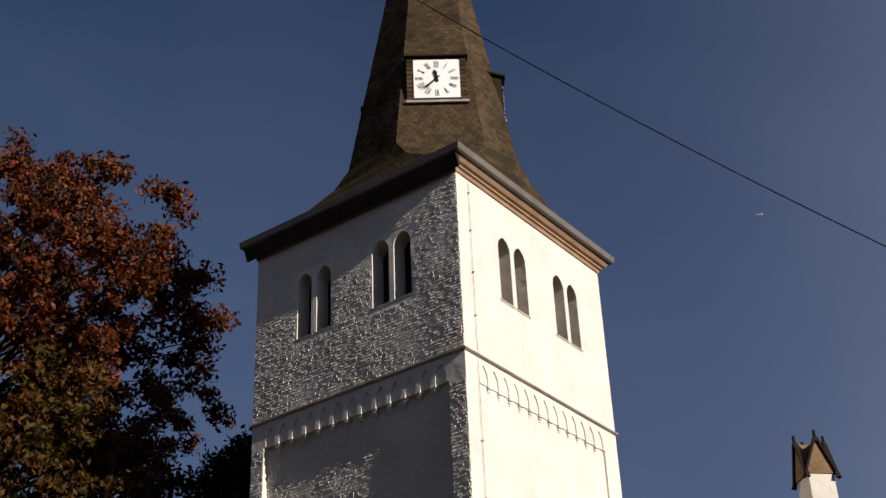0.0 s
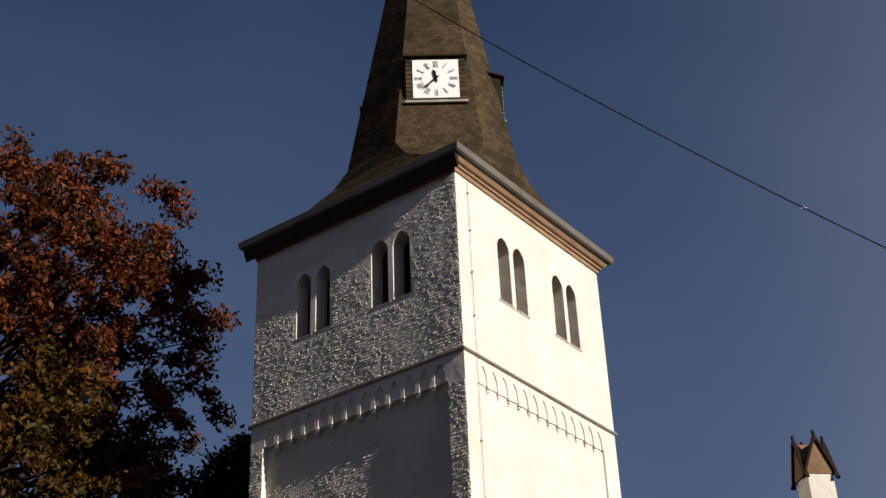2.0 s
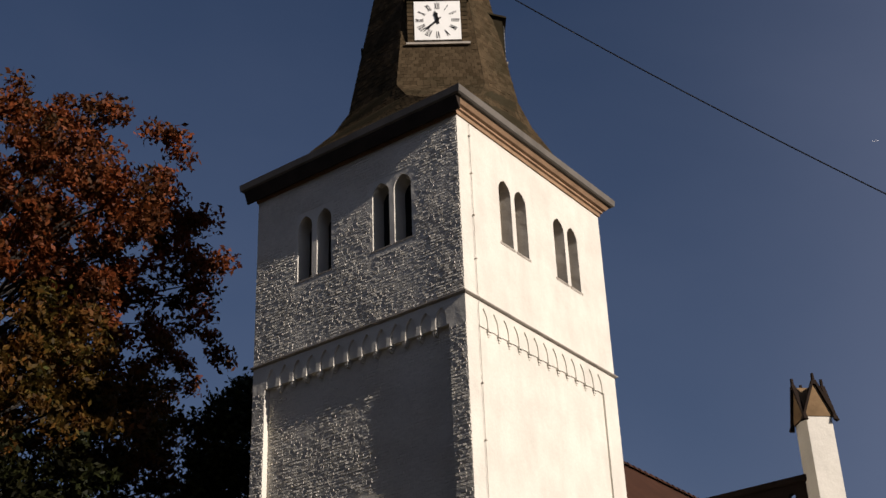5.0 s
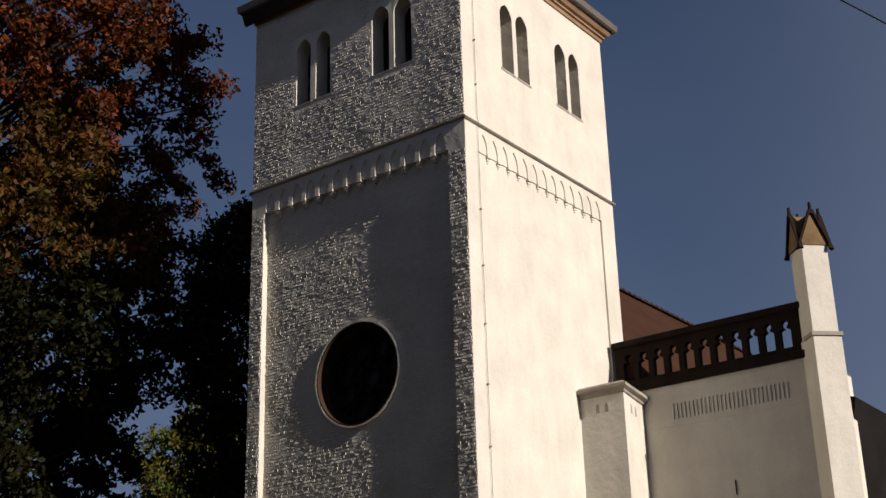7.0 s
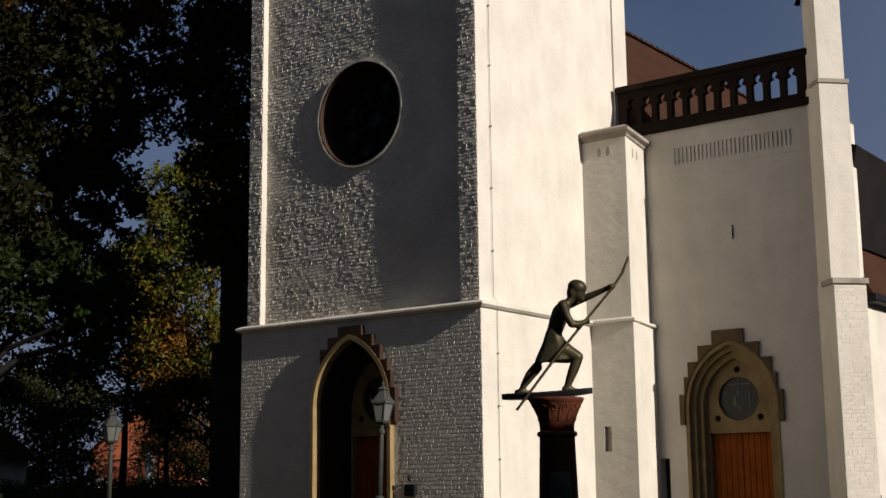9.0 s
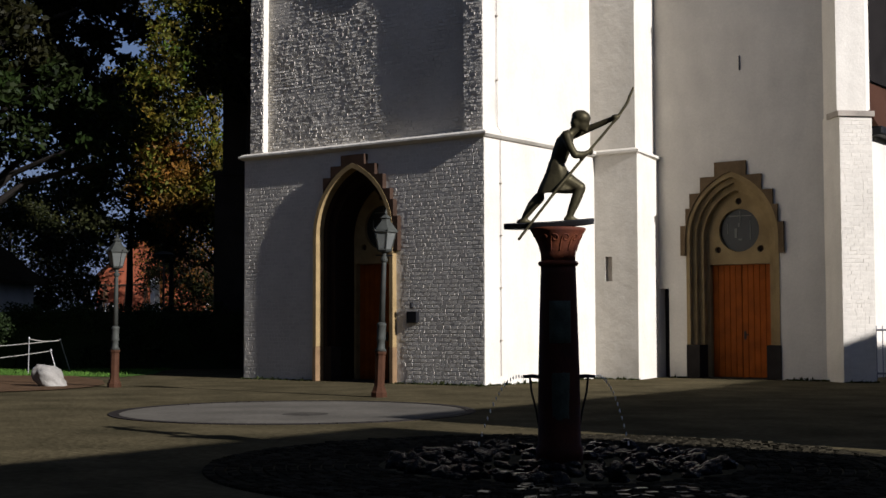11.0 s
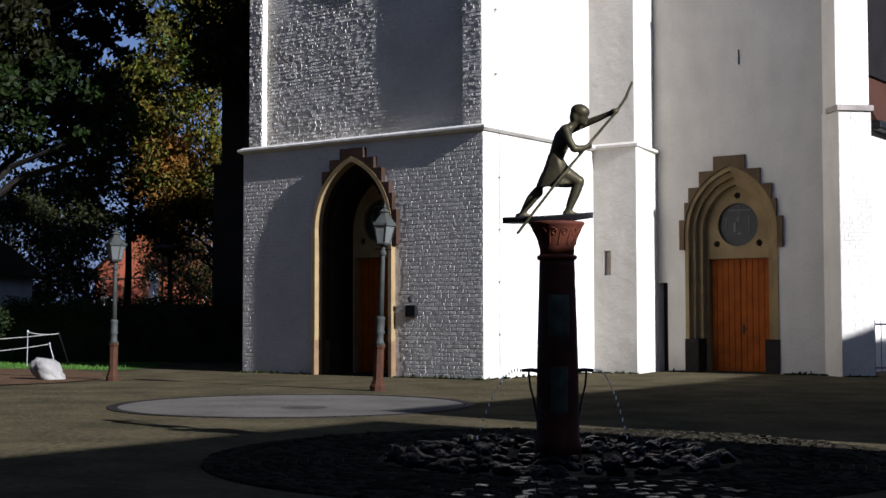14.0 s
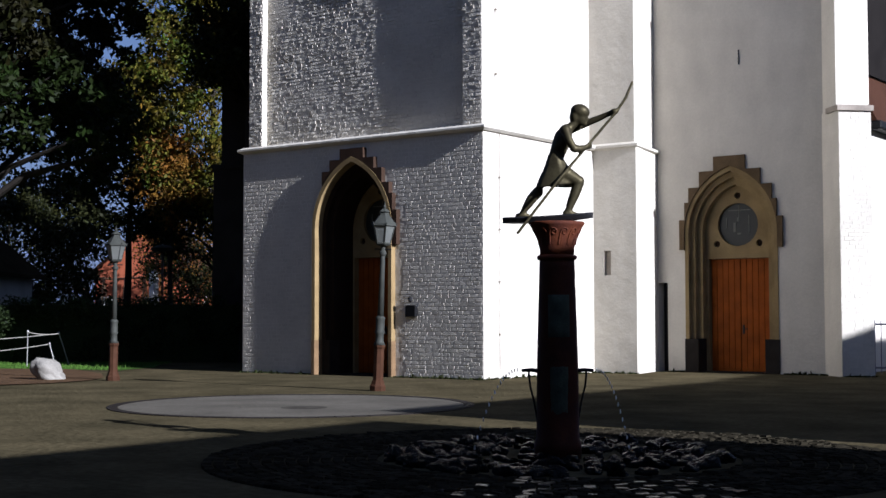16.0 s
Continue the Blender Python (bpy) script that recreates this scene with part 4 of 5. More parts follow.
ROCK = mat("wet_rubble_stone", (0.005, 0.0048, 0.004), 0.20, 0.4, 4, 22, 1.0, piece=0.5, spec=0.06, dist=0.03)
U = Vector((math.cos(radians(36.7)), math.sin(radians(36.7)), 0))       # along the boat
V = Vector((-U.y, U.x, 0))
fountain = thing("fountain", "red sandstone fountain column with foliage capital", "fountain", at=(FX, FY, 0))
# shaft below the sunlit capital: its shade is put into a darker red
shaft = part("shaft", lathe([(0.235, 0.0), (0.235, 0.16), (0.215, 0.2), (0.21, 0.7), (0.205, 1.0), (0.178, 1.9), (0.176, 1.985)], 40), REDSHADE, fountain, smooth=True)
part("neck_ring", lathe([(0.17, 1.975), (0.195, 1.985), (0.203, 2.005), (0.195, 2.025), (0.165, 2.035)], 40), RED, fountain, smooth=True)
cap = part("capital", lathe([(0.172, 2.03), (0.175, 2.10), (0.192, 2.18), (0.226, 2.26), (0.268, 2.325), (0.284, 2.35), (0.27, 2.362)], 40), RED, fountain, "red sandstone capital carved with foliage", smooth=True)
def bell(z):
    return float(np.interp(z, (2.03, 2.10, 2.18, 2.26, 2.325, 2.35), (0.172, 0.175, 0.192, 0.226, 0.268, 0.284)))


for i in range(13):
    t = 2 * math.pi * (i + 0.3) / 13
    pts, rad = [], []
    for k in range(22):                       # a stem that rolls up into a scroll
        q = k / 21
        if q < 0.4:
            a, z = t - 0.10 + 0.18 * q, 2.13 + 0.30 * q
        else:
            w_ = (q - 0.4) / 0.6
            ro, th = 0.042 * (1 - 0.75 * w_), 2.9 - 8.5 * w_
            a, z = t + 0.16 + ro * math.cos(th) / 0.235, 2.255 + ro * math.sin(th)
        pts.append((bell(z) * math.cos(a), bell(z) * math.sin(a), z))
        rad.append(0.0085 - 0.003 * q)
    part("tendril", tube(pts, rad, 5), RED, cap, smooth=True)


def plaque(z, w, h):
    """A low relief set on the shaft's front."""
    f = -V
    bm = bmesh.new()
    rows = []
    for j in range(13):
        zz = z - h / 2 + h * j / 12
        row = []
        for i in range(9):
            a = (i / 8 - 0.5) * w / 0.2
            edge = min(i, 8 - i, j, 12 - j)
            r = 0.196 + (0.008 if edge == 0 else 0.016 + 0.018 * max(0, noise.noise((i * .7, j * .6, z * 9))))
            d = f * math.cos(a) + U * math.sin(a)
            row.append(bm.verts.new((d.x * r, d.y * r, zz)))
        rows.append(row)
    for a, b in zip(rows, rows[1:]):
        for i in range(8):
            bm.faces.new((a[i], a[i + 1], b[i + 1], b[i]))
    return bm


part("relief_plaque", plaque(1.42, 0.22, 0.42), GREENB, fountain, "green bronze relief plaque", smooth=True)
part("relief_plaque", plaque(0.68, 0.20, 0.50), GREENB, fountain, "green bronze relief plaque", smooth=True)
for s in (-1, 1):
    o = U * s
    sp = part("spout", tube([o * 0.19 + Vector((0, 0, 0.87)), o * 0.26 + Vector((0, 0, 0.88)), o * 0.36 + Vector((0, 0, 0.875))], [0.022, 0.02, 0.016], 8), IRON, fountain, "dark bronze water spout")
    part("bracket", tube([o * 0.29 + Vector((0, 0, 0.86)), o * 0.275 + Vector((0, 0, 0.72)), o * 0.235 + Vector((0, 0, 0.56)), o * 0.2 + Vector((0, 0, 0.36))], 0.011, 6), IRON, sp)
boat = bmesh.new()
rows = []
for i in range(15):
    s = i / 14
    a = -0.455 + 0.91 * s
    w = 0.155 * (1 - abs(2 * s - 1) ** 2.6) ** 0.6 + 0.012
    z = 2.375 + 0.055 * (s - 0.12) ** 2 - 0.012 * (1 - s)
    rows.append([U * a + V * q + Vector((0, 0, z + dz)) for q, dz in ((-w, 0.03), (-w * .8, -0.012), (w * .8, -0.012), (w, 0.03), (w * .8, 0.045), (-w * .8, 0.045))])
loft([[tuple(p) for p in r] for r in rows], boat)
bmesh.ops.recalc_face_normals(boat, faces=boat.faces)
boat.transform(Matrix.Translation(-U * 0.09))
part("boat_plate", boat, IRON, fountain, "narrow bronze boat-shaped plate")


# the figure on top: one mesh, fused from tapered limbs
def P3(px_, z, d=0.0):
    """A point px_ along the boat from the column's axis."""
    return U * px_ + V * d + Vector((0, 0, z))


fig = bmesh.new()


def limb(pts, radii, n=10):
    tube(pts, radii, n, fig)
    for p, r in ((pts[0], radii[0]), (pts[-1], radii[-1])):
        bmesh.ops.create_icosphere(fig, subdivisions=2, radius=r, matrix=Matrix.Translation(p))


def egg(p, r, s=(1, 1, 1), turn=0):
    m = Matrix.Translation(p) @ Matrix.Rotation(radians(36.7), 4, "Z") @ Matrix.Rotation(radians(turn), 4, "Y") @ Matrix.Diagonal((*s, 1))
    bmesh.ops.create_icosphere(fig, subdivisions=3, radius=r, matrix=m)


# torso, leaning forward
limb([P3(-0.03, 2.93), P3(0.00, 3.03), P3(0.035, 3.13), P3(0.075, 3.23), P3(0.10, 3.29)], [0.088, 0.080, 0.088, 0.094, 0.070])
egg(P3(0.05, 3.17, 0), 0.1, (0.85, 1.25, 1.35), 22)
egg(P3(0.095, 3.285, 0.10), 0.052)
egg(P3(0.085, 3.28, -0.10), 0.055)
limb([P3(0.12, 3.30), P3(0.19, 3.37)], [0.046, 0.042])
egg(P3(0.250, 3.430), 0.080, (0.90, 0.82, 1.15), 16)
egg(P3(0.243, 3.482), 0.092, (1.08, 0.98, 0.86), 16)
egg(P3(0.190, 3.435), 0.062, (0.9, 1.1, 1.25), 12)
egg(P3(0.300, 3.480), 0.040, (0.9, 1.3, 0.6), 25)
egg(P3(0.318, 3.405), 0.017)
egg(P3(0.285, 3.362), 0.030)
# arms on the pole
limb([P3(0.10, 3.29, 0.11), P3(0.28, 3.365, 0.10), P3(0.43, 3.42, 0.04), P3(0.56, 3.47, -0.03)], [0.046, 0.040, 0.034, 0.026])
egg(P3(0.585, 3.478, -0.05), 0.036, (1.2, 1, 0.9))
limb([P3(0.085, 3.275, -0.11), P3(0.115, 3.17, -0.15), P3(0.16, 3.085, -0.17)], [0.048, 0.043, 0.038])
limb([P3(0.16, 3.085, -0.17), P3(0.22, 3.085, -0.14), P3(0.30, 3.115, -0.08)], [0.040, 0.037, 0.026])
egg(P3(0.325, 3.125, -0.06), 0.034)
# short cloth round the hips and thighs
skirt = []
for lx, lz, rx_, rz_, dp in ((-0.088, 3.035, 0.080, 2.985, 0.085), (-0.110, 2.95, 0.115, 2.93, 0.098), (-0.145, 2.87, 0.190, 2.865, 0.118), (-0.185, 2.79, 0.255, 2.80, 0.132), (-0.212, 2.715, 0.262, 2.735, 0.138)):
    row_ = []
    for i in range(20):
        t = 2 * math.pi * i / 20
        k = 0.5 + 0.5 * math.cos(t)
        fold = 1 + 0.07 * math.cos(5 * t + 1)
        row_.append(P3(lx + (rx_ - lx) * k, lz + (rz_ - lz) * k - 0.012 * math.sin(2 * t), dp * fold * math.sin(t)))
    skirt.append(row_)
loft(skirt, fig)
limb([P3(0.10, 2.83, -0.07), P3(0.215, 2.765, -0.08)], [0.080, 0.062])
# legs
limb([P3(0.220, 2.76, -0.08), P3(0.175, 2.64, -0.08), P3(0.13, 2.53, -0.08), P3(0.105, 2.46, -0.08)], [0.056, 0.054, 0.042, 0.034])
limb([P3(0.085, 2.445, -0.08), P3(0.14, 2.440, -0.08), P3(0.195, 2.432, -0.08)], [0.036, 0.034, 0.022])
limb([P3(-0.18, 2.68, 0.07), P3(-0.25, 2.60, 0.07), P3(-0.31, 2.51, 0.07), P3(-0.345, 2.45, 0.07)], [0.056, 0.054, 0.038, 0.028])
limb([P3(-0.39, 2.432, 0.07), P3(-0.34, 2.435, 0.07), P3(-0.27, 2.428, 0.07)], [0.026, 0.033, 0.022])
# pole
limb([P3(-0.405, 2.24, -0.20), P3(0.0, 2.765, -0.16), P3(0.36, 3.19, -0.085), P3(0.60, 3.47, -0.065), P3(0.70, 3.62, -0.055), P3(0.765, 3.775, -0.05)], [0.017, 0.0175, 0.017, 0.017, 0.018, 0.016], 8)
statue = tagged(part("statue", fig, BRONZE), "dark bronze statue of a punting boatman with pole", "statue")
statue.location = (FX, FY, 0)
rm = statue.modifiers.new("fuse", "REMESH")
rm.mode, rm.voxel_size, rm.use_smooth_shade = "VOXEL", 0.011, True
sm = statue.modifiers.new("soften", "SMOOTH")
sm.factor, sm.iterations = 0.5, 4

# ring of rubble round the column
meshes = []
rk = np.random.default_rng(5)
for k in range(8):
    bm = bmesh.new()
    bmesh.ops.create_icosphere(bm, subdivisions=2, radius=1.0)
    for v in bm.verts:
        p = v.co.copy()
        q = 1 + 0.45 * noise.noise(p * 1.1 + Vector((k * 7, 0, 0))) + 0.12 * noise.noise(p * 3 + Vector((k * 3, 1, 0)))
        v.co = Vector((p.x * q, p.y * q * 0.8, p.z * q * 0.55))
    me = bpy.data.meshes.new("stone")
    bm.to_mesh(me)
    bm.free()
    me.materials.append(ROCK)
    meshes.append(me)
basin = thing("stone_basin", "ring of loose wet rubble stones round the column", "basin", at=(FX, FY, 0))
BCX, BCY = -0.03, 0.02
for k in range(290):
    a = rk.uniform(0, 2 * math.pi)
    r = 0.3 + 1.42 * math.sqrt(rk.random())
    s = rk.uniform(0.045, 0.11) * (1.15 if r > 1.3 else 1.0)
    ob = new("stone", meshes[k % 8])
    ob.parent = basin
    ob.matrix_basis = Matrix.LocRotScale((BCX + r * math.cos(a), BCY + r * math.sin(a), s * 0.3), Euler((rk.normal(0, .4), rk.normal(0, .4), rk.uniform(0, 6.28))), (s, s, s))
WATER = bpy.data.materials.new("water")
WATER.use_nodes = True
wb = WATER.node_tree.nodes["Principled BSDF"]
wb.inputs["Base Color"].default_value = (0.9, 0.95, 1, 1)
wb.inputs["Roughness"].default_value = 0.08
wb.inputs["Transmission Weight"].default_value = 0.25
wb.inputs["IOR"].default_value = 1.33

# setts round the fountain, laid in rings
sv_, sf_, setts = [], [], []
rq = np.random.default_rng(9)
SF = ((4, 5, 6, 7), (0, 1, 5, 4), (1, 2, 6, 5), (2, 3, 7, 6), (3, 0, 4, 7))
for k in range(15):
    r = 1.80 + k * 0.115
    n = int(2 * math.pi * r / 0.125)
    ph = rq.uniform(0, 6)
    for i in range(n):
        t0, t1 = ph + 2 * math.pi * i / n, ph + 2 * math.pi * (i + 0.9) / n
        h = 0.014 + rq.uniform(0, 0.014)
        q = [((r + dr) * math.cos(t), (r + dr) * math.sin(t)) for dr, t in ((0, t0), (0, t1), (0.103, t1), (0.103, t0))]
        c = [sum(p[j] for p in q) / 4 for j in (0, 1)]
        tl = rq.normal(0, 0.05, 2)
        verts = [(x, y, -0.02) for x, y in q] + [(c[0] + (x - c[0]) * 0.86, c[1] + (y - c[1]) * 0.86, h + tl[0] * (x - c[0]) + tl[1] * (y - c[1])) for x, y in q]
        setts.append(verts)
near_p = Vector((-V.x, -V.y, 0)) * 2.6
setts.sort(key=lambda q: (Vector(q[0]) - near_p).length)
pave = thing("sett_paving", "dark granite setts laid in rings round the fountain", "paving", kind="structure")
pave.location = (FX, FY, 0)
for q in setts[:280]:
    o = Vector(q[0])
    me = bpy.data.meshes.new("sett")
    me.from_pydata([Vector(p) - o for p in q], [], SF)
    me.materials.append(SETTW if rq.random() < 0.22 else SETTP)
    ob = new("sett", me)
    ob.location = o
    ob.parent = pave
rest = setts[280:]
ob = raw_mesh("setts", [p for q in rest for p in q], [tuple(8 * i + j for j in f) for i in range(len(rest)) for f in SF], SETT, pave)
tagged(ob, kind="stuff")


# ---- lamp posts ----
POST = mat("grey_green_cast_iron", (0.06, 0.063, 0.055), 0.6, 0.3, 6, 45, 0.3, metal=0.2)
RUSTY = mat("brown_base_paint", (0.062, 0.029, 0.016), 0.7, 0.35, 6, 40, 0.4)
LGLASS = bpy.data.materials.new("lantern_glass")
LGLASS.use_nodes = True
gb = LGLASS.node_tree.nodes["Principled BSDF"]
gb.inputs["Base Color"].default_value = (0.25, 0.26, 0.24, 1)
gb.inputs["Roughness"].default_value = 0.35
gb.inputs["Transmission Weight"].default_value = 0.6
BULB = mat("white_lamp_tube", (0.6, 0.6, 0.55), 0.4, 0.05, 3, 30, 0)


def square_ring(h, z, n=6):
    return [(h * math.cos(2 * math.pi * i / n), h * math.sin(2 * math.pi * i / n), z) for i in range(n)]


def lamp_post(lean):
    ob = thing("street_lamp", "old cast-iron gas-style street lamp with glazed lantern", "street lamp", "lamps on the square")
    part("foot", lathe([(0.16, 0), (0.16, 0.09), (0.135, 0.13), (0.12, 0.2)], 8, ), RUSTY, ob, "brown painted foot")
    part("pedestal", lathe([(0.105, 0.2), (0.10, 0.8), (0.12, 0.84), (0.12, 0.88)], 8), RUSTY, ob)
    part("collar", lathe([(0.12, 0.88), (0.08, 0.95), (0.075, 1.08), (0.10, 1.12), (0.085, 1.16), (0.085, 1.36), (0.10, 1.40), (0.06, 1.44)], 14), POST, ob, smooth=True)
    part("pole", lathe([(0.062, 1.43), (0.046, 2.55), (0.044, 2.60)], 14), POST, ob, smooth=True)
    part("capital", lathe([(0.044, 2.58), (0.07, 2.62), (0.07, 2.66), (0.045, 2.70), (0.045, 2.76), (0.10, 2.80)], 12), POST, ob)
    arm = part("ladder_bar", tube([(-0.17, 0, 2.72), (0.17, 0, 2.72)], 0.013, 6), IRON, ob)
    lan = part("lantern_base", loft([square_ring(0.12, 2.79), square_ring(0.15, 2.82), square_ring(0.15, 2.85)]), POST, ob)
    for i in range(6):
        a, b = 2 * math.pi * i / 6, 2 * math.pi * (i + 1) / 6
        c0, c1 = Vector((math.cos(a), math.sin(a), 0)), Vector((math.cos(b), math.sin(b), 0))
        part("lantern_bar", tube([c0 * 0.14 + Vector((0, 0, 2.84)), c0 * 0.225 + Vector((0, 0, 3.18))], 0.011, 5), POST, lan)
        pn = raw_mesh("pane", [c0 * 0.14 + Vector((0, 0, 2.85)), c1 * 0.14 + Vector((0, 0, 2.85)), c1 * 0.222 + Vector((0, 0, 3.18)), c0 * 0.222 + Vector((0, 0, 3.18))], [(0, 1, 2, 3)], LGLASS, lan)
        sol = pn.modifiers.new("thick", "SOLIDIFY")
        sol.thickness = 0.004
        part("crest", tube([c0 * 0.245 + Vector((0, 0, 3.18)), c0 * 0.29 + Vector((0, 0, 3.24))], [0.012, 0.004], 5), POST, lan)
    part("lamp_tube", lathe([(0.03, 2.86), (0.035, 2.95), (0.03, 3.05)], 10), BULB, ob)
    part("lantern_roof", loft([square_ring(0.255, 3.17), square_ring(0.245, 3.21), square_ring(0.10, 3.38), square_ring(0.09, 3.42), square_ring(0.12, 3.44), square_ring(0.05, 3.50)]), POST, ob)
    part("finial", lathe([(0.02, 3.49), (0.035, 3.54), (0.012, 3.58), (0.004, 3.64)], 8), POST, ob)
    ob.matrix_basis = lean
    return ob


lp = lamp_post(pose(0.89, -4.82, 0, 0, 2.3, 20))
copy_thing(lp, pose(-6.63, -5.0, 0, 0, 0.6, 50) @ Matrix.Diagonal((0.955, 0.955, 0.955, 1)))

# ---- boulder and rope fence by the lawn ----
bm = bmesh.new()
bmesh.ops.create_icosphere(bm, subdivisions=4, radius=1.0)
for v in bm.verts:
    p = v.co.copy()
    q = 1 + 0.35 * noise.noise(p * 1.2 + Vector((3, 0, 9))) + 0.08 * noise.noise(p * 4)
    v.co = Vector((p.x * q * 0.62, p.y * q * 0.42, max(-0.3, p.z * q * 0.42 - 0.22 * p.x)))
bm.transform(pose(-8.02, -5.65, 0.17, 0, 6, 40) @ Matrix.Scale(0.66, 4))
PALEROCK = mat("pale_boulder", (0.27, 0.255, 0.225), 0.85, 0.25, 2, 25, 0.6, dist=0.02)
tagged(part("boulder", bm, PALEROCK, smooth=True), "pale grey boulder at the lawn's corner", "boulder")
ROPE = mat("pale_rope", (0.3, 0.285, 0.25), 0.8, 0.2, 8, 60, 0.3)
GALV = mat("galvanised_post", (0.26, 0.26, 0.25), 0.5, 0.2, 6, 40, 0.2, metal=0.5)


def fence_post(x, y, dx, dy, h):
    ob = thing("fence_post", "thin galvanised rope fence post in the lawn", "post", "rope fence posts", at=(x, y, 0))
    part("rod", tube([(0, 0, -0.05), (dx, dy, h)], 0.016, 8), GALV, ob)
    part("knob", lathe([(0.012, -0.03), (0.04, 0), (0.03, 0.04), (0.008, 0.06)], 10, (dx, dy, h)), GALV, ob)
    return Vector((x + dx, y + dy, h))


def rope(a, b, sag):
    pts = [a.lerp(b, i / 12) - Vector((0, 0, sag * 4 * (i / 12) * (1 - i / 12))) for i in range(13)]
    return tagged(part("rope", tube(pts, 0.014, 6), ROPE), "pale rope slung between fence posts", "rope")


p1 = fence_post(-15.2, -1.0, 0.02, 0.0, 1.0)
p2 = fence_post(-15.2, 0.0, -0.15, -0.12, 0.64)
p3 = fence_post(-15.6, 0.8, -0.26, -0.2, 0.94)
p4 = fence_post(-19.5, -3.6, 0, 0, 0.75)
p5 = fence_post(-17.8, -3.4, 0, 0, 0.3)
rope(p3, p4, 0.12)
rope(p2, p5, 0.08)
rope(p1, p3, 0.05)

# ---- trees ----
BARK = mat("grey_beech_bark", (0.04, 0.035, 0.03), 0.9, 0.35, 2, 18, 0.6, dist=0.03)
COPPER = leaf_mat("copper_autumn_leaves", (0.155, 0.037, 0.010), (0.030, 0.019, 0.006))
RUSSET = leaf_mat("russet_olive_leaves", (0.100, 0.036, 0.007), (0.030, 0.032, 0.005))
OLIVED = leaf_mat("olive_leaves_with_shade", (0.014, 0.012, 0.003), (0.010, 0.014, 0.003))
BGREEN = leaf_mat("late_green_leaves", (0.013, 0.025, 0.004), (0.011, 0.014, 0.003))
OLIVE = leaf_mat("dark_olive_leaves", (0.026, 0.026, 0.006), (0.013, 0.018, 0.005))
GREEN = leaf_mat("green_leaves", (0.050, 0.080, 0.008), (0.12, 0.072, 0.008))
GOLD = leaf_mat("yellow_orange_leaves", (0.20, 0.085, 0.012), (0.09, 0.065, 0.01))
IVY = leaf_mat("dark_hedge_leaves", (0.025, 0.038, 0.012), (0.018, 0.028, 0.01))


def leaves(centres, radii, per, size, seed, squash=0.75):
    """Leaf blades scattered through clumps: vertices and faces."""
    r = np.random.default_rng(seed)
    c = np.repeat(np.asarray(centres), per, axis=0)
    rad = np.repeat(np.asarray(radii), per)
    n = len(c)
    d = r.normal(size=(n, 3))
    d /= np.linalg.norm(d, axis=1)[:, None]
    d[:, 2] *= squash
    pos = c + d * (rad * r.random(n) ** 0.5)[:, None]
    a = r.normal(size=(n, 3))
    a /= np.linalg.norm(a, axis=1)[:, None]
    b = np.cross(a, r.normal(size=(n, 3)))
    b /= np.linalg.norm(b, axis=1)[:, None]
    s = size * r.uniform(0.6, 1.3, n)[:, None]
    v = np.stack([pos - a * s, pos + b * s * 0.5, pos + a * s, pos - b * s * 0.5], axis=1).reshape(-1, 3)
    f = np.arange(4 * n).reshape(-1, 4)
    return v, f


def np_mesh(name, v, f, material, parent):
    me = bpy.data.meshes.new(name)
    me.vertices.add(len(v))
    me.vertices.foreach_set("co", v.astype(np.float32).ravel())
    me.loops.add(f.size)
    me.loops.foreach_set("vertex_index", f.astype(np.int32).ravel())
    me.polygons.add(len(f))
    me.polygons.foreach_set("loop_start", np.arange(0, f.size, f.shape[1], dtype=np.int32))
    me.update()
    me.materials.append(material)
    ob = new(name, me)
    ob.parent = parent
    return ob


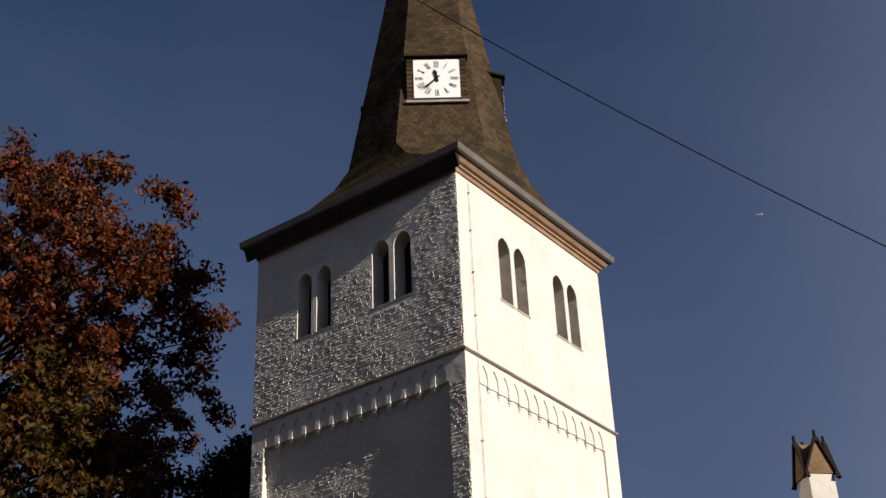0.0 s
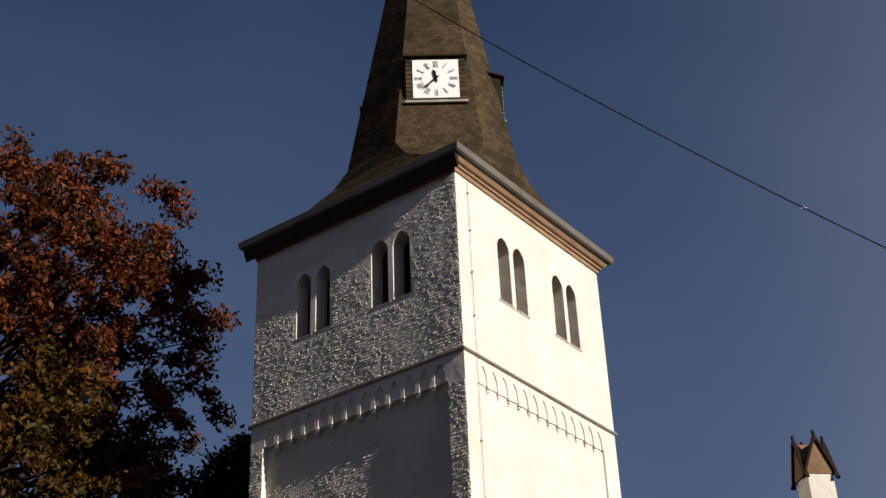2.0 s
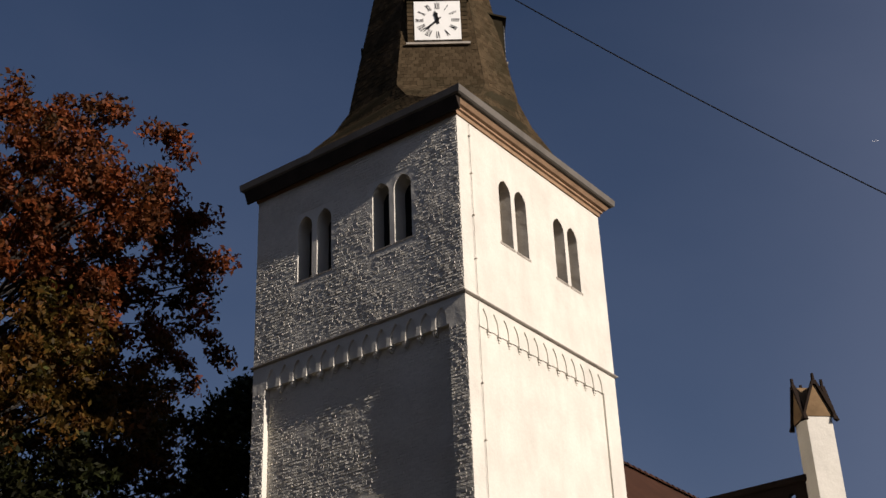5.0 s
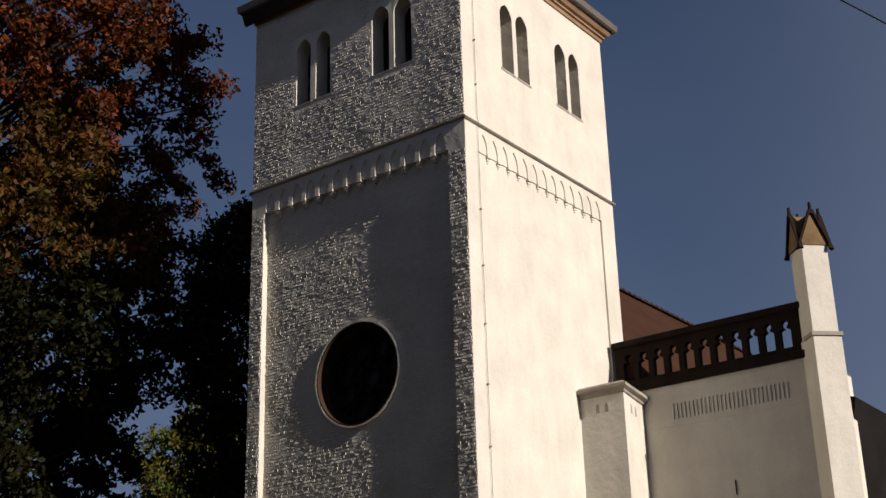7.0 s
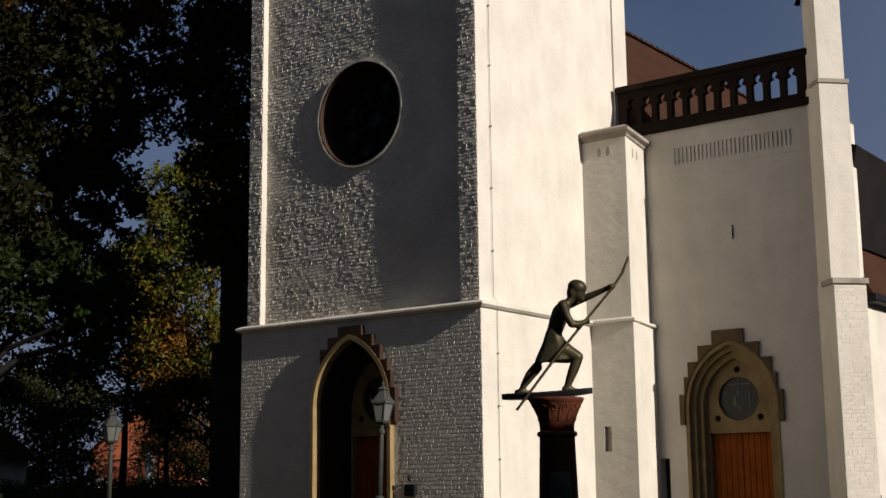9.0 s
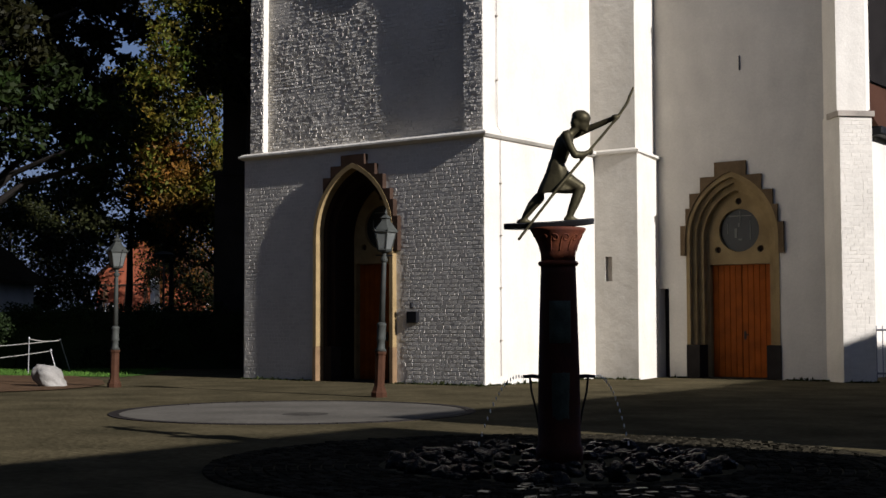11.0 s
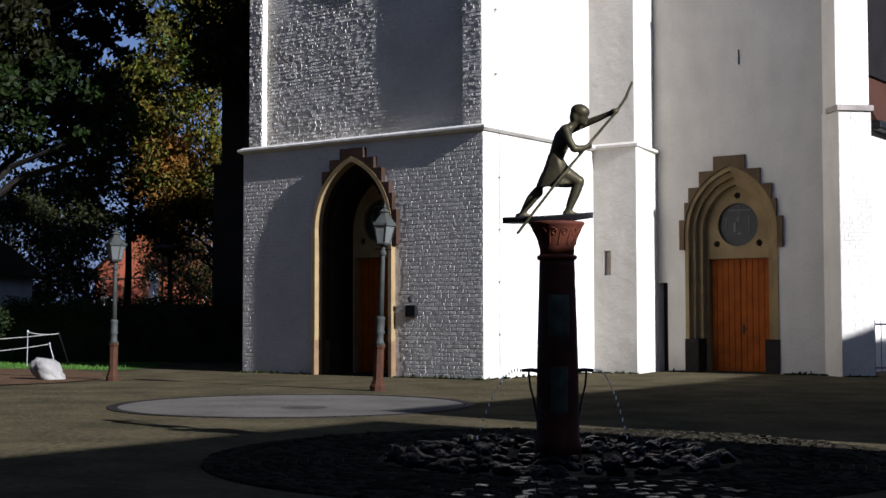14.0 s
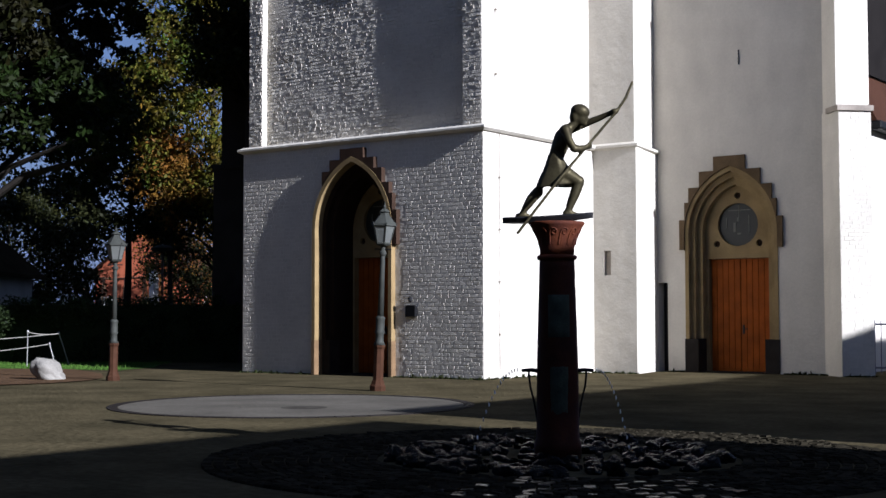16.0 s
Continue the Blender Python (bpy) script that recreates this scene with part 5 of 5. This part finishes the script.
def tree(name, label, x, y, height, radius, base, material, seed, clumps=240, per=120, size=0.09, groups=6, trunk_r=None, low=None, low_mat=None, clump=(0.5, 1.1), flat=5, lobes=(), open_from=None, under=()):
    """A tapered trunk, limbs that reach into the crown, and clumps of leaves along and round them."""
    r = np.random.default_rng(seed)
    ob = thing(name, label, "tree", at=(x, y, 0))
    tr = trunk_r or height * 0.014
    bend = r.normal(0, 0.25, (8, 2)).cumsum(axis=0) * 0.5
    tp = [Vector((bend[i][0] * i / 7, bend[i][1] * i / 7, height * 0.9 * i / 7)) for i in range(8)]
    part("trunk", tube(tp, [tr * (1.25 if i == 0 else 1) * (1 - i / 7.6) + 0.02 for i in range(8)], 10), BARK, ob)
    buckets = [[] for _ in range(groups)]
    lim = [bmesh.new() for _ in range(groups)]
    made = 0
    while made < clumps:
        h = base + (height - base) * r.random() ** 0.85
        k = (h - base) / (height - base)
        env = radius * min(1, 0.72 + 0.6 * k) * max(0.02, 1 - k ** flat) ** 0.55
        a = r.uniform(0, 2 * math.pi)
        env *= 0.80 + 0.40 * noise.noise((math.cos(a) * 1.4 + seed, math.sin(a) * 1.4, h * 0.22)) + 0.2 * noise.noise((math.cos(a) * 4, math.sin(a) * 4 + seed, h * 0.7))
        for la, lz, lw, gain in lobes:          # big limbs that reach out, and hollows between them
            env *= 1 + gain * max(0.0, math.cos(a - la)) ** 2 * math.exp(-((h - lz) / lw) ** 2)
        rr = env * (0.35 + 0.65 * r.random() ** 0.45)
        c = Vector((rr * math.cos(a), rr * math.sin(a), h))
        if open_from and noise.noise(c * 0.42 + Vector((seed, 0, 0))) < -0.55 + 0.45 * min(1, max(0, (h - open_from) / 5)) + 0.55 * min(1, max(0, (9.5 - h) / 3)):
            continue
        g = int(a / (2 * math.pi) * groups) % groups
        buckets[g].append((c, r.uniform(*clump)))
        if made % 8 == 0:
            t = max(0.12, min(0.92, (h - 0.55 * rr) / (height * 0.9)))
            i = min(6, int(t * 7))
            s0 = tp[i].lerp(tp[i + 1], t * 7 - i)
            mid = s0.lerp(c, 0.55) + Vector((r.normal(0, .25), r.normal(0, .25), 0.12 * rr))
            w = tr * (0.16 + 0.30 * rr / radius) * (1 - 0.55 * t)
            tube([s0, s0.lerp(mid, 0.5) + Vector((0, 0, 0.1)), mid, mid.lerp(c, 0.6), c], [w, w * .8, w * .55, w * .35, 0.012], 6, lim[g])
        made += 1
    crowns = []
    for g in range(groups):
        limb_ob = tagged(part("branching", lim[g], BARK, ob), kind="stuff")
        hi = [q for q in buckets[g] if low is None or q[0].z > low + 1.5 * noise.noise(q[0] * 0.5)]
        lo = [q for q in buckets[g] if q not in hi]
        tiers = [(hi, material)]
        for z_, m_ in under:                      # tiers further down: leaves turned less, the lower crown's shade coloured in
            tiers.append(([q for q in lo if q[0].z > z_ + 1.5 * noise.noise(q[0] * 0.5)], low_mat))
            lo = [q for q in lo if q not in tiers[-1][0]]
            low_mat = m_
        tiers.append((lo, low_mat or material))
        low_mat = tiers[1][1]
        for group, m in tiers:
            if group:
                v, f = leaves([tuple(q[0]) for q in group], [q[1] for q in group], per, size, seed * 31 + g)
                cr = np_mesh("crown", v, f, m, ob)
                tagged(cr, kind="stuff")
                crowns.append(cr)
    return ob, crowns


# beech tiers darken downwards: the lower crown's shade is in the leaf colours
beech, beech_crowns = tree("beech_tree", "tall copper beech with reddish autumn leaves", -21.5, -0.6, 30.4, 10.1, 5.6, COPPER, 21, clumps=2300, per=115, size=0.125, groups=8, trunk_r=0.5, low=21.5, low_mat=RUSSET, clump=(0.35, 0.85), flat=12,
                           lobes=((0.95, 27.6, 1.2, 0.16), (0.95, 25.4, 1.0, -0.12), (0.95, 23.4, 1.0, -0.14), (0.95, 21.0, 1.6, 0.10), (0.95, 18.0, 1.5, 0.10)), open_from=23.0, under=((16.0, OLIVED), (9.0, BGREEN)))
ash, ash_crowns = tree("ash_tree", "dark green tree beside the church tower", -12.9, 5.6, 19.6, 2.9, 9.0, OLIVE, 33, clumps=260, per=130, size=0.115, groups=6)
tree("maple_tree", "sunlit green autumn maple beyond the hedge", -27.6, 18.3, 17.5, 5.0, 4.4, GREEN, 41, clumps=420, per=110, size=0.12, groups=5, low=5.5, low_mat=OLIVE)
tree("maple_tree", "green and yellow maple close to the church", -26.5, 24.5, 15.0, 4.0, 2.4, GREEN, 44, clumps=260, per=100, size=0.12, groups=4, low=6.0, low_mat=GOLD)
tree("maple_tree", "yellow-orange autumn maple in the garden", -27.9, 15.8, 9.4, 1.9, 5.6, GOLD, 43, clumps=60, per=80, size=0.10, groups=3)
tree("plum_tree", "small orange-leaved tree behind the hedge", -43.6, 31.9, 9.0, 4.4, 1.6, GOLD, 47, clumps=130, per=80, size=0.09, groups=4)
tree("plum_tree", "dark green garden tree behind the hedge", -31.0, 9.2, 6.3, 4.6, 1.0, OLIVE, 48, clumps=240, per=110, size=0.09, groups=4)

tree("lime_tree", "dark green tree far beyond the garden", -37.5, 16.5, 8.4, 4.2, 1.0, OLIVE, 51, clumps=130, per=80, size=0.13, groups=4, clump=(0.6, 1.2))

tree("lime_tree", "dark green tree between the garden maples", -31.5, 16.3, 13.0, 3.0, 5.0, OLIVE, 57, clumps=170, per=100, size=0.12, groups=4)

tree("plum_tree", "dark green shrub before the brick house", -39.9, 27.4, 6.0, 2.8, 0.6, OLIVE, 49, clumps=90, per=90, size=0.10, groups=4)

# hedge along the garden
hr = np.random.default_rng(77)
HA, HB = Vector((-20.0, 0.5, 0)), Vector((-8.2, 9.6, 0))
hedge = thing("hedge", "dark clipped garden hedge beyond the square", "hedge")
hc = []
for k in range(900):
    t = hr.random() * 1.18 - 0.18
    p = HA.lerp(HB, t)
    hc.append((p.x + hr.normal(0, .28), p.y + hr.normal(0, .28), hr.uniform(0.1, 1.95)))
v, f = leaves(hc, [0.34] * len(hc), 60, 0.06, 5)
tagged(np_mesh("foliage", v, f, IVY, hedge), kind="stuff")
HN = (HB - HA).normalized()
bm = bmesh.new()
a, b = HA - (HB - HA) * 0.18, HB
sd = Vector((-HN.y, HN.x, 0)) * 0.3
loft([[tuple(p + s + Vector((0, 0, z))) for p, s in ((a, -sd), (b, -sd), (b, sd), (a, sd))] for z in (0, 1.8)], bm)
part("inner_growth", bm, IVY, hedge)

# ---- houses beyond ----
RENDER_G = mat("grey_house_render", (0.30, 0.30, 0.29), 0.9, 0.2, 0.8, 20, 0.3)
BRICKR = mat("red_brick_house", (0.30, 0.09, 0.045), 0.85, 0.25, 2, 20, 0.4)
FRAME = mat("white_window_paint", (0.75, 0.75, 0.72), 0.5, 0.1, 3, 30, 0.1)


def house(name, label, x, y, turn, w, d, eave, ridge, wall, roof, windows=()):
    """A gabled house; windows as (side, u, z, w, h) on the front (-y) or the side (+x)."""
    ob = thing(name, label, "house")
    m = pose(x, y, 0, 0, 0, turn)
    bm = bmesh.new()
    a = [(-w / 2, -d / 2), (w / 2, -d / 2), (w / 2, d / 2), (-w / 2, d / 2)]
    loft([[(*p, -0.2) for p in a], [(*p, eave) for p in a]], bm)
    for s in (-1, 1):
        q = [(-w / 2, s * d / 2, eave), (w / 2, s * d / 2, eave), (0, s * d / 2, ridge)]
        loft([q, [(px_, py_ - s * 0.3, pz) for px_, py_, pz in q]], bm)
    bmesh.ops.recalc_face_normals(bm, faces=bm.faces)
    part("wall", bm, wall, ob)
    bm = bmesh.new()
    for s in (-1, 1):
        e = 0.4
        k = (ridge - eave) / (w / 2)
        q = [(s * (w / 2 + e), -d / 2 - e, eave - k * e), (s * (w / 2 + e), d / 2 + e, eave - k * e), (0, d / 2 + e, ridge), (0, -d / 2 - e, ridge)]
        loft([q, [(a_, b_, c_ + 0.16) for a_, b_, c_ in q]], bm)
    bmesh.ops.recalc_face_normals(bm, faces=bm.faces)
    part("roof", bm, roof, ob)
    for side, u, z, ww, hh in windows:
        bm = box(u - ww / 2, u + ww / 2, -d / 2 - 0.05, -d / 2 + 0.02, z, z + hh) if side == "front" else box(w / 2 - 0.02, w / 2 + 0.05, u - ww / 2, u + ww / 2, z, z + hh)
        wn_ = part("window_frame", bm, FRAME, ob, "white window frame")
        for k in (0, 1):
            a0, a1 = u - ww / 2 + 0.08 + k * (ww / 2 - 0.03), u - 0.04 + k * (ww / 2 - 0.04)
            bm = box(a0, a1, -d / 2 - 0.06, -d / 2 - 0.05, z + 0.08, z + hh - 0.08) if side == "front" else box(w / 2 + 0.05, w / 2 + 0.06, a0, a1, z + 0.08, z + hh - 0.08)
            part("pane", bm, GLASSD, wn_)
    ob.matrix_basis = m
    return ob


house("garden_house", "grey rendered gabled house in shade", -26.4, 2.7, 36, 5.4, 8, 3.2, 5.4, RENDER_G, SLATEB, (("front", 0.6, 0.9, 0.9, 1.2),))
house("brick_house", "red brick house with white windows beyond the garden", -53.4, 38.2, 30, 7, 8, 4.4, 7.4, BRICKR, TILE,
      (("front", -2.8, 1.2, 1.1, 1.6), ("front", 0.4, 1.2, 1.1, 1.6), ("side", -2, 1.2, 1.1, 1.6), ("side", 1.5, 1.2, 1.1, 1.6)))
house("far_house", "distant white house among the trees", -62, 24.0, 60, 10, 9, 5, 9, FRAME, TILE, (("front", -2, 1, 1.2, 1.5), ("front", 2, 1, 1.2, 1.5)))

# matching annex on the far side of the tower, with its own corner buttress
# one very dark colour, unlike the white annex it mirrors
NBRICK = mat("very_dark_brick", (0.045, 0.04, 0.036), 0.9, 0.3, 1.5, 25, 0.4)
north = thing("north_annex", "very dark annex with buttress on the tower's far side", "building")
part("wall", box(-14.4, -7.61, 6.72, 9.3, -0.2, 10.9), NBRICK, north)
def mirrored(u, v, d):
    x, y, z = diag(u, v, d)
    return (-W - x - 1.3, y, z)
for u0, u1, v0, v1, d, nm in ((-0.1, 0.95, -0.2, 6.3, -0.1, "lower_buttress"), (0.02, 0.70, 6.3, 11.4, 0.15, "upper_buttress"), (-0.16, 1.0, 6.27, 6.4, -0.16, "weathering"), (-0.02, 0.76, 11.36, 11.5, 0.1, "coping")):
    part(nm, slab(rect(u0, u1, v0, v1), [], d, 1.4, mirrored), NBRICK, north)

# garden fence, gate piers and a saucer lamp beyond the hedge
LIGHTWOOD = mat("bleached_wood", (0.45, 0.30, 0.16), 0.8, 0.3, 4, 30, 0.3)
fence = thing("swing_frame", "light wooden play frame in the garden", "play frame")
for k, (px_, py_) in enumerate(((-45.0, 24.4), (-44.3, 25.2), (-43.5, 26.1), (-42.8, 26.9))):
    part("post", tube([(px_, py_, 0), (px_ + 0.2, py_ + 0.1, 3.75)], 0.06, 6), LIGHTWOOD, fence)
    part("brace", tube([(px_ + 0.5, py_ + .5, 0), (px_ + 0.2, py_ + 0.1, 3.7)], 0.05, 6), LIGHTWOOD, fence)
part("beam", tube([(-45.0, 24.4, 3.75), (-43.9, 25.7, 3.6), (-42.6, 27.0, 3.7)], 0.06, 6), LIGHTWOOD, fence)
for x_, y_ in ((-45.6, 23.9), (-42.6, 27.7)):
    pier = thing("gate_pier", "white painted garden gate pier", "pier", "gate piers", at=(x_, y_, 0))
    part("shaft", box(-0.2, 0.2, -0.2, 0.2, 0, 3.9, bev=0.02), FRAME, pier)
    part("cap", loft([[(-0.26, -0.26, 3.9), (0.26, -0.26, 3.9), (0.26, 0.26, 3.9), (-0.26, 0.26, 3.9)], [(-0.05, -0.05, 4.2), (0.05, -0.05, 4.2), (0.05, 0.05, 4.2), (-0.05, 0.05, 4.2)]]), FRAME, pier)
sl = thing("garden_lamp", "saucer-topped street lamp beyond the hedge", "street lamp", at=(-27.4, 14.86, 0))
part("pole", tube([(0, 0, 0), (0, 0, 4.3)], 0.05, 8), POST, sl)
part("saucer", lathe([(0.06, 4.25), (0.5, 4.38), (0.52, 4.42), (0.2, 4.55), (0.05, 4.58)], 20), POST, sl)

# ---- houses beside the view, and an added sky-blocking mass behind it ----
def block(label, x0, x1, y0, y1, eave, ridge_a, ridge_b, xr):
    ob = thing("townhouse", label, "house", kind="structure")
    part("wall", box(x0, x1, y0, y1, -0.2, eave), RENDER_G, ob)
    v = [(x0 - .3, y0, eave), (x1 + .3, y0, eave), (x1 + .3, y1, eave), (x0 - .3, y1, eave), (xr, y0, ridge_a), (xr, y1, ridge_b)]
    raw_mesh("roof", v, [(0, 4, 5, 3), (1, 2, 5, 4), (0, 1, 4), (2, 3, 5), (0, 3, 2, 1)], TILE, ob)
    return ob


row = block("row of town houses along the square", 21.5, 31, -60, -12.0, 5.4, 9.0, 9.1, 26)
part("chimney", box(25.6, 26.4, -20.6, -19.9, 8.3, 10.2), BRICKR, row)
block("town house along the square", 21.5, 31, -10.6, 1.5, 5.4, 9.6, 9.6, 26)
block("taller town house by the church", 21.5, 31, 1.6, 22, 6.0, 9.75, 10.3, 26)
# added unseen mass: cuts the southern sky to darken the shaded walls
block("unseen tall block cutting the sky behind the square", -52, 21, -47, -30, 19, 24, 24, -14)

# ---- overhead cable ----
pts = []
ca, cb = Vector((6.71, -10.56, 17.33)), Vector((12.79, -7.59, 11.23))
for i in range(41):
    s = -1.2 + 3.64 * i / 40
    p = ca.lerp(cb, s)
    pts.append(p - Vector((0, 0, 0.5 * s * (1 - s))))
cable = tagged(part("overhead_cable", tube(pts, 0.011, 6), BLACK), "thin black overhead cable spanning the square", "cable")

# ---- aeroplane ----
ALU = mat("bright_aluminium", (0.8, 0.8, 0.8), 0.35, 0.05, 3, 30, 0)
plane = thing("aeroplane", "tiny distant airliner high in the sky", "aeroplane")
part("fuselage", lathe([(0.3, -9), (1.0, -7), (1.1, 7), (0.3, 9)], 10), ALU, plane)
part("wing", box(-6, 6, -0.2, 0.2, -1.5, 1.5), ALU, plane)
part("tail_fin", box(-0.2, 0.2, 0, 2.5, -9, -7), ALU, plane)

# ---- water jets: drops that run along the arcs ----
DROP = bmesh.new()
bmesh.ops.create_icosphere(DROP, subdivisions=1, radius=1.0)
drop_me = bpy.data.meshes.new("water_drop")
DROP.to_mesh(drop_me)
DROP.free()
drop_me.materials.append(WATER)
jets = []
for s, reach, n in ((1, 0.34, 16), (-1, 0.46, 16)):
    start = Vector((FX, FY, 0.875)) + U * s * 0.37
    for k in range(n):
        jet = tagged(new("water_drop", drop_me), "clear falling water drop from the spout", "water drop", "drops of the fountain jet")
        jet.scale = (0.0075, 0.0075, 0.024)
        jets.append((jet, start, s * reach, k, n))


def fall(start, reach, q):
    """Along the jet: q from 0 at the spout to 1 on the stones."""
    return start + U * (reach * q) + Vector((0, 0, 0.10 * q - 0.86 * q * q))


def motions():
    for jet, start, reach, k, n in jets:
        rows, t = [], 0.0
        while t < 16.0:
            rows.append((t, Matrix.Translation(fall(start, reach, (k + 0.05) / n))))
            rows.append((min(16.0, t + 0.3), Matrix.Translation(fall(start, reach, (k + 0.9) / n))))
            t += 0.3334
        walk(jet, rows)
    eye = Vector(EYE)
    a, b = Vector((-0.29868, 0.80396, 0.51424)), Vector((-0.25422, 0.82029, 0.51234))
    pa, pb = eye + a * 4200, eye + b * 4200
    heading = (pb - pa).normalized().to_track_quat("Z", "Y").to_matrix().to_4x4()
    walk(plane, [(0.0, Matrix.Translation(pa) @ heading), (16.0, Matrix.Translation(pa + (pb - pa) * 16 / 3) @ heading)])
    walk(cable, [(t, pose(0, 0, z)) for t, z in ((0.0, 0.01), (3.2, -0.015), (5.5, -0.115), (6.0, -0.20), (6.5, -0.175), (7.0, -0.145), (10.0, -0.06), (13.0, 0.02), (16.0, -0.03))])
    for j, cr in enumerate(beech_crowns + ash_crowns):
        walk(cr, [(t, pose(0.03 * math.sin(1.9 * t + j), 0.03 * math.cos(1.6 * t + 2 * j), 0, 0, 0, 0.12 * math.sin(1.3 * t + j * 1.7))) for t in [0.5 * q for q in range(33)]])


motions()
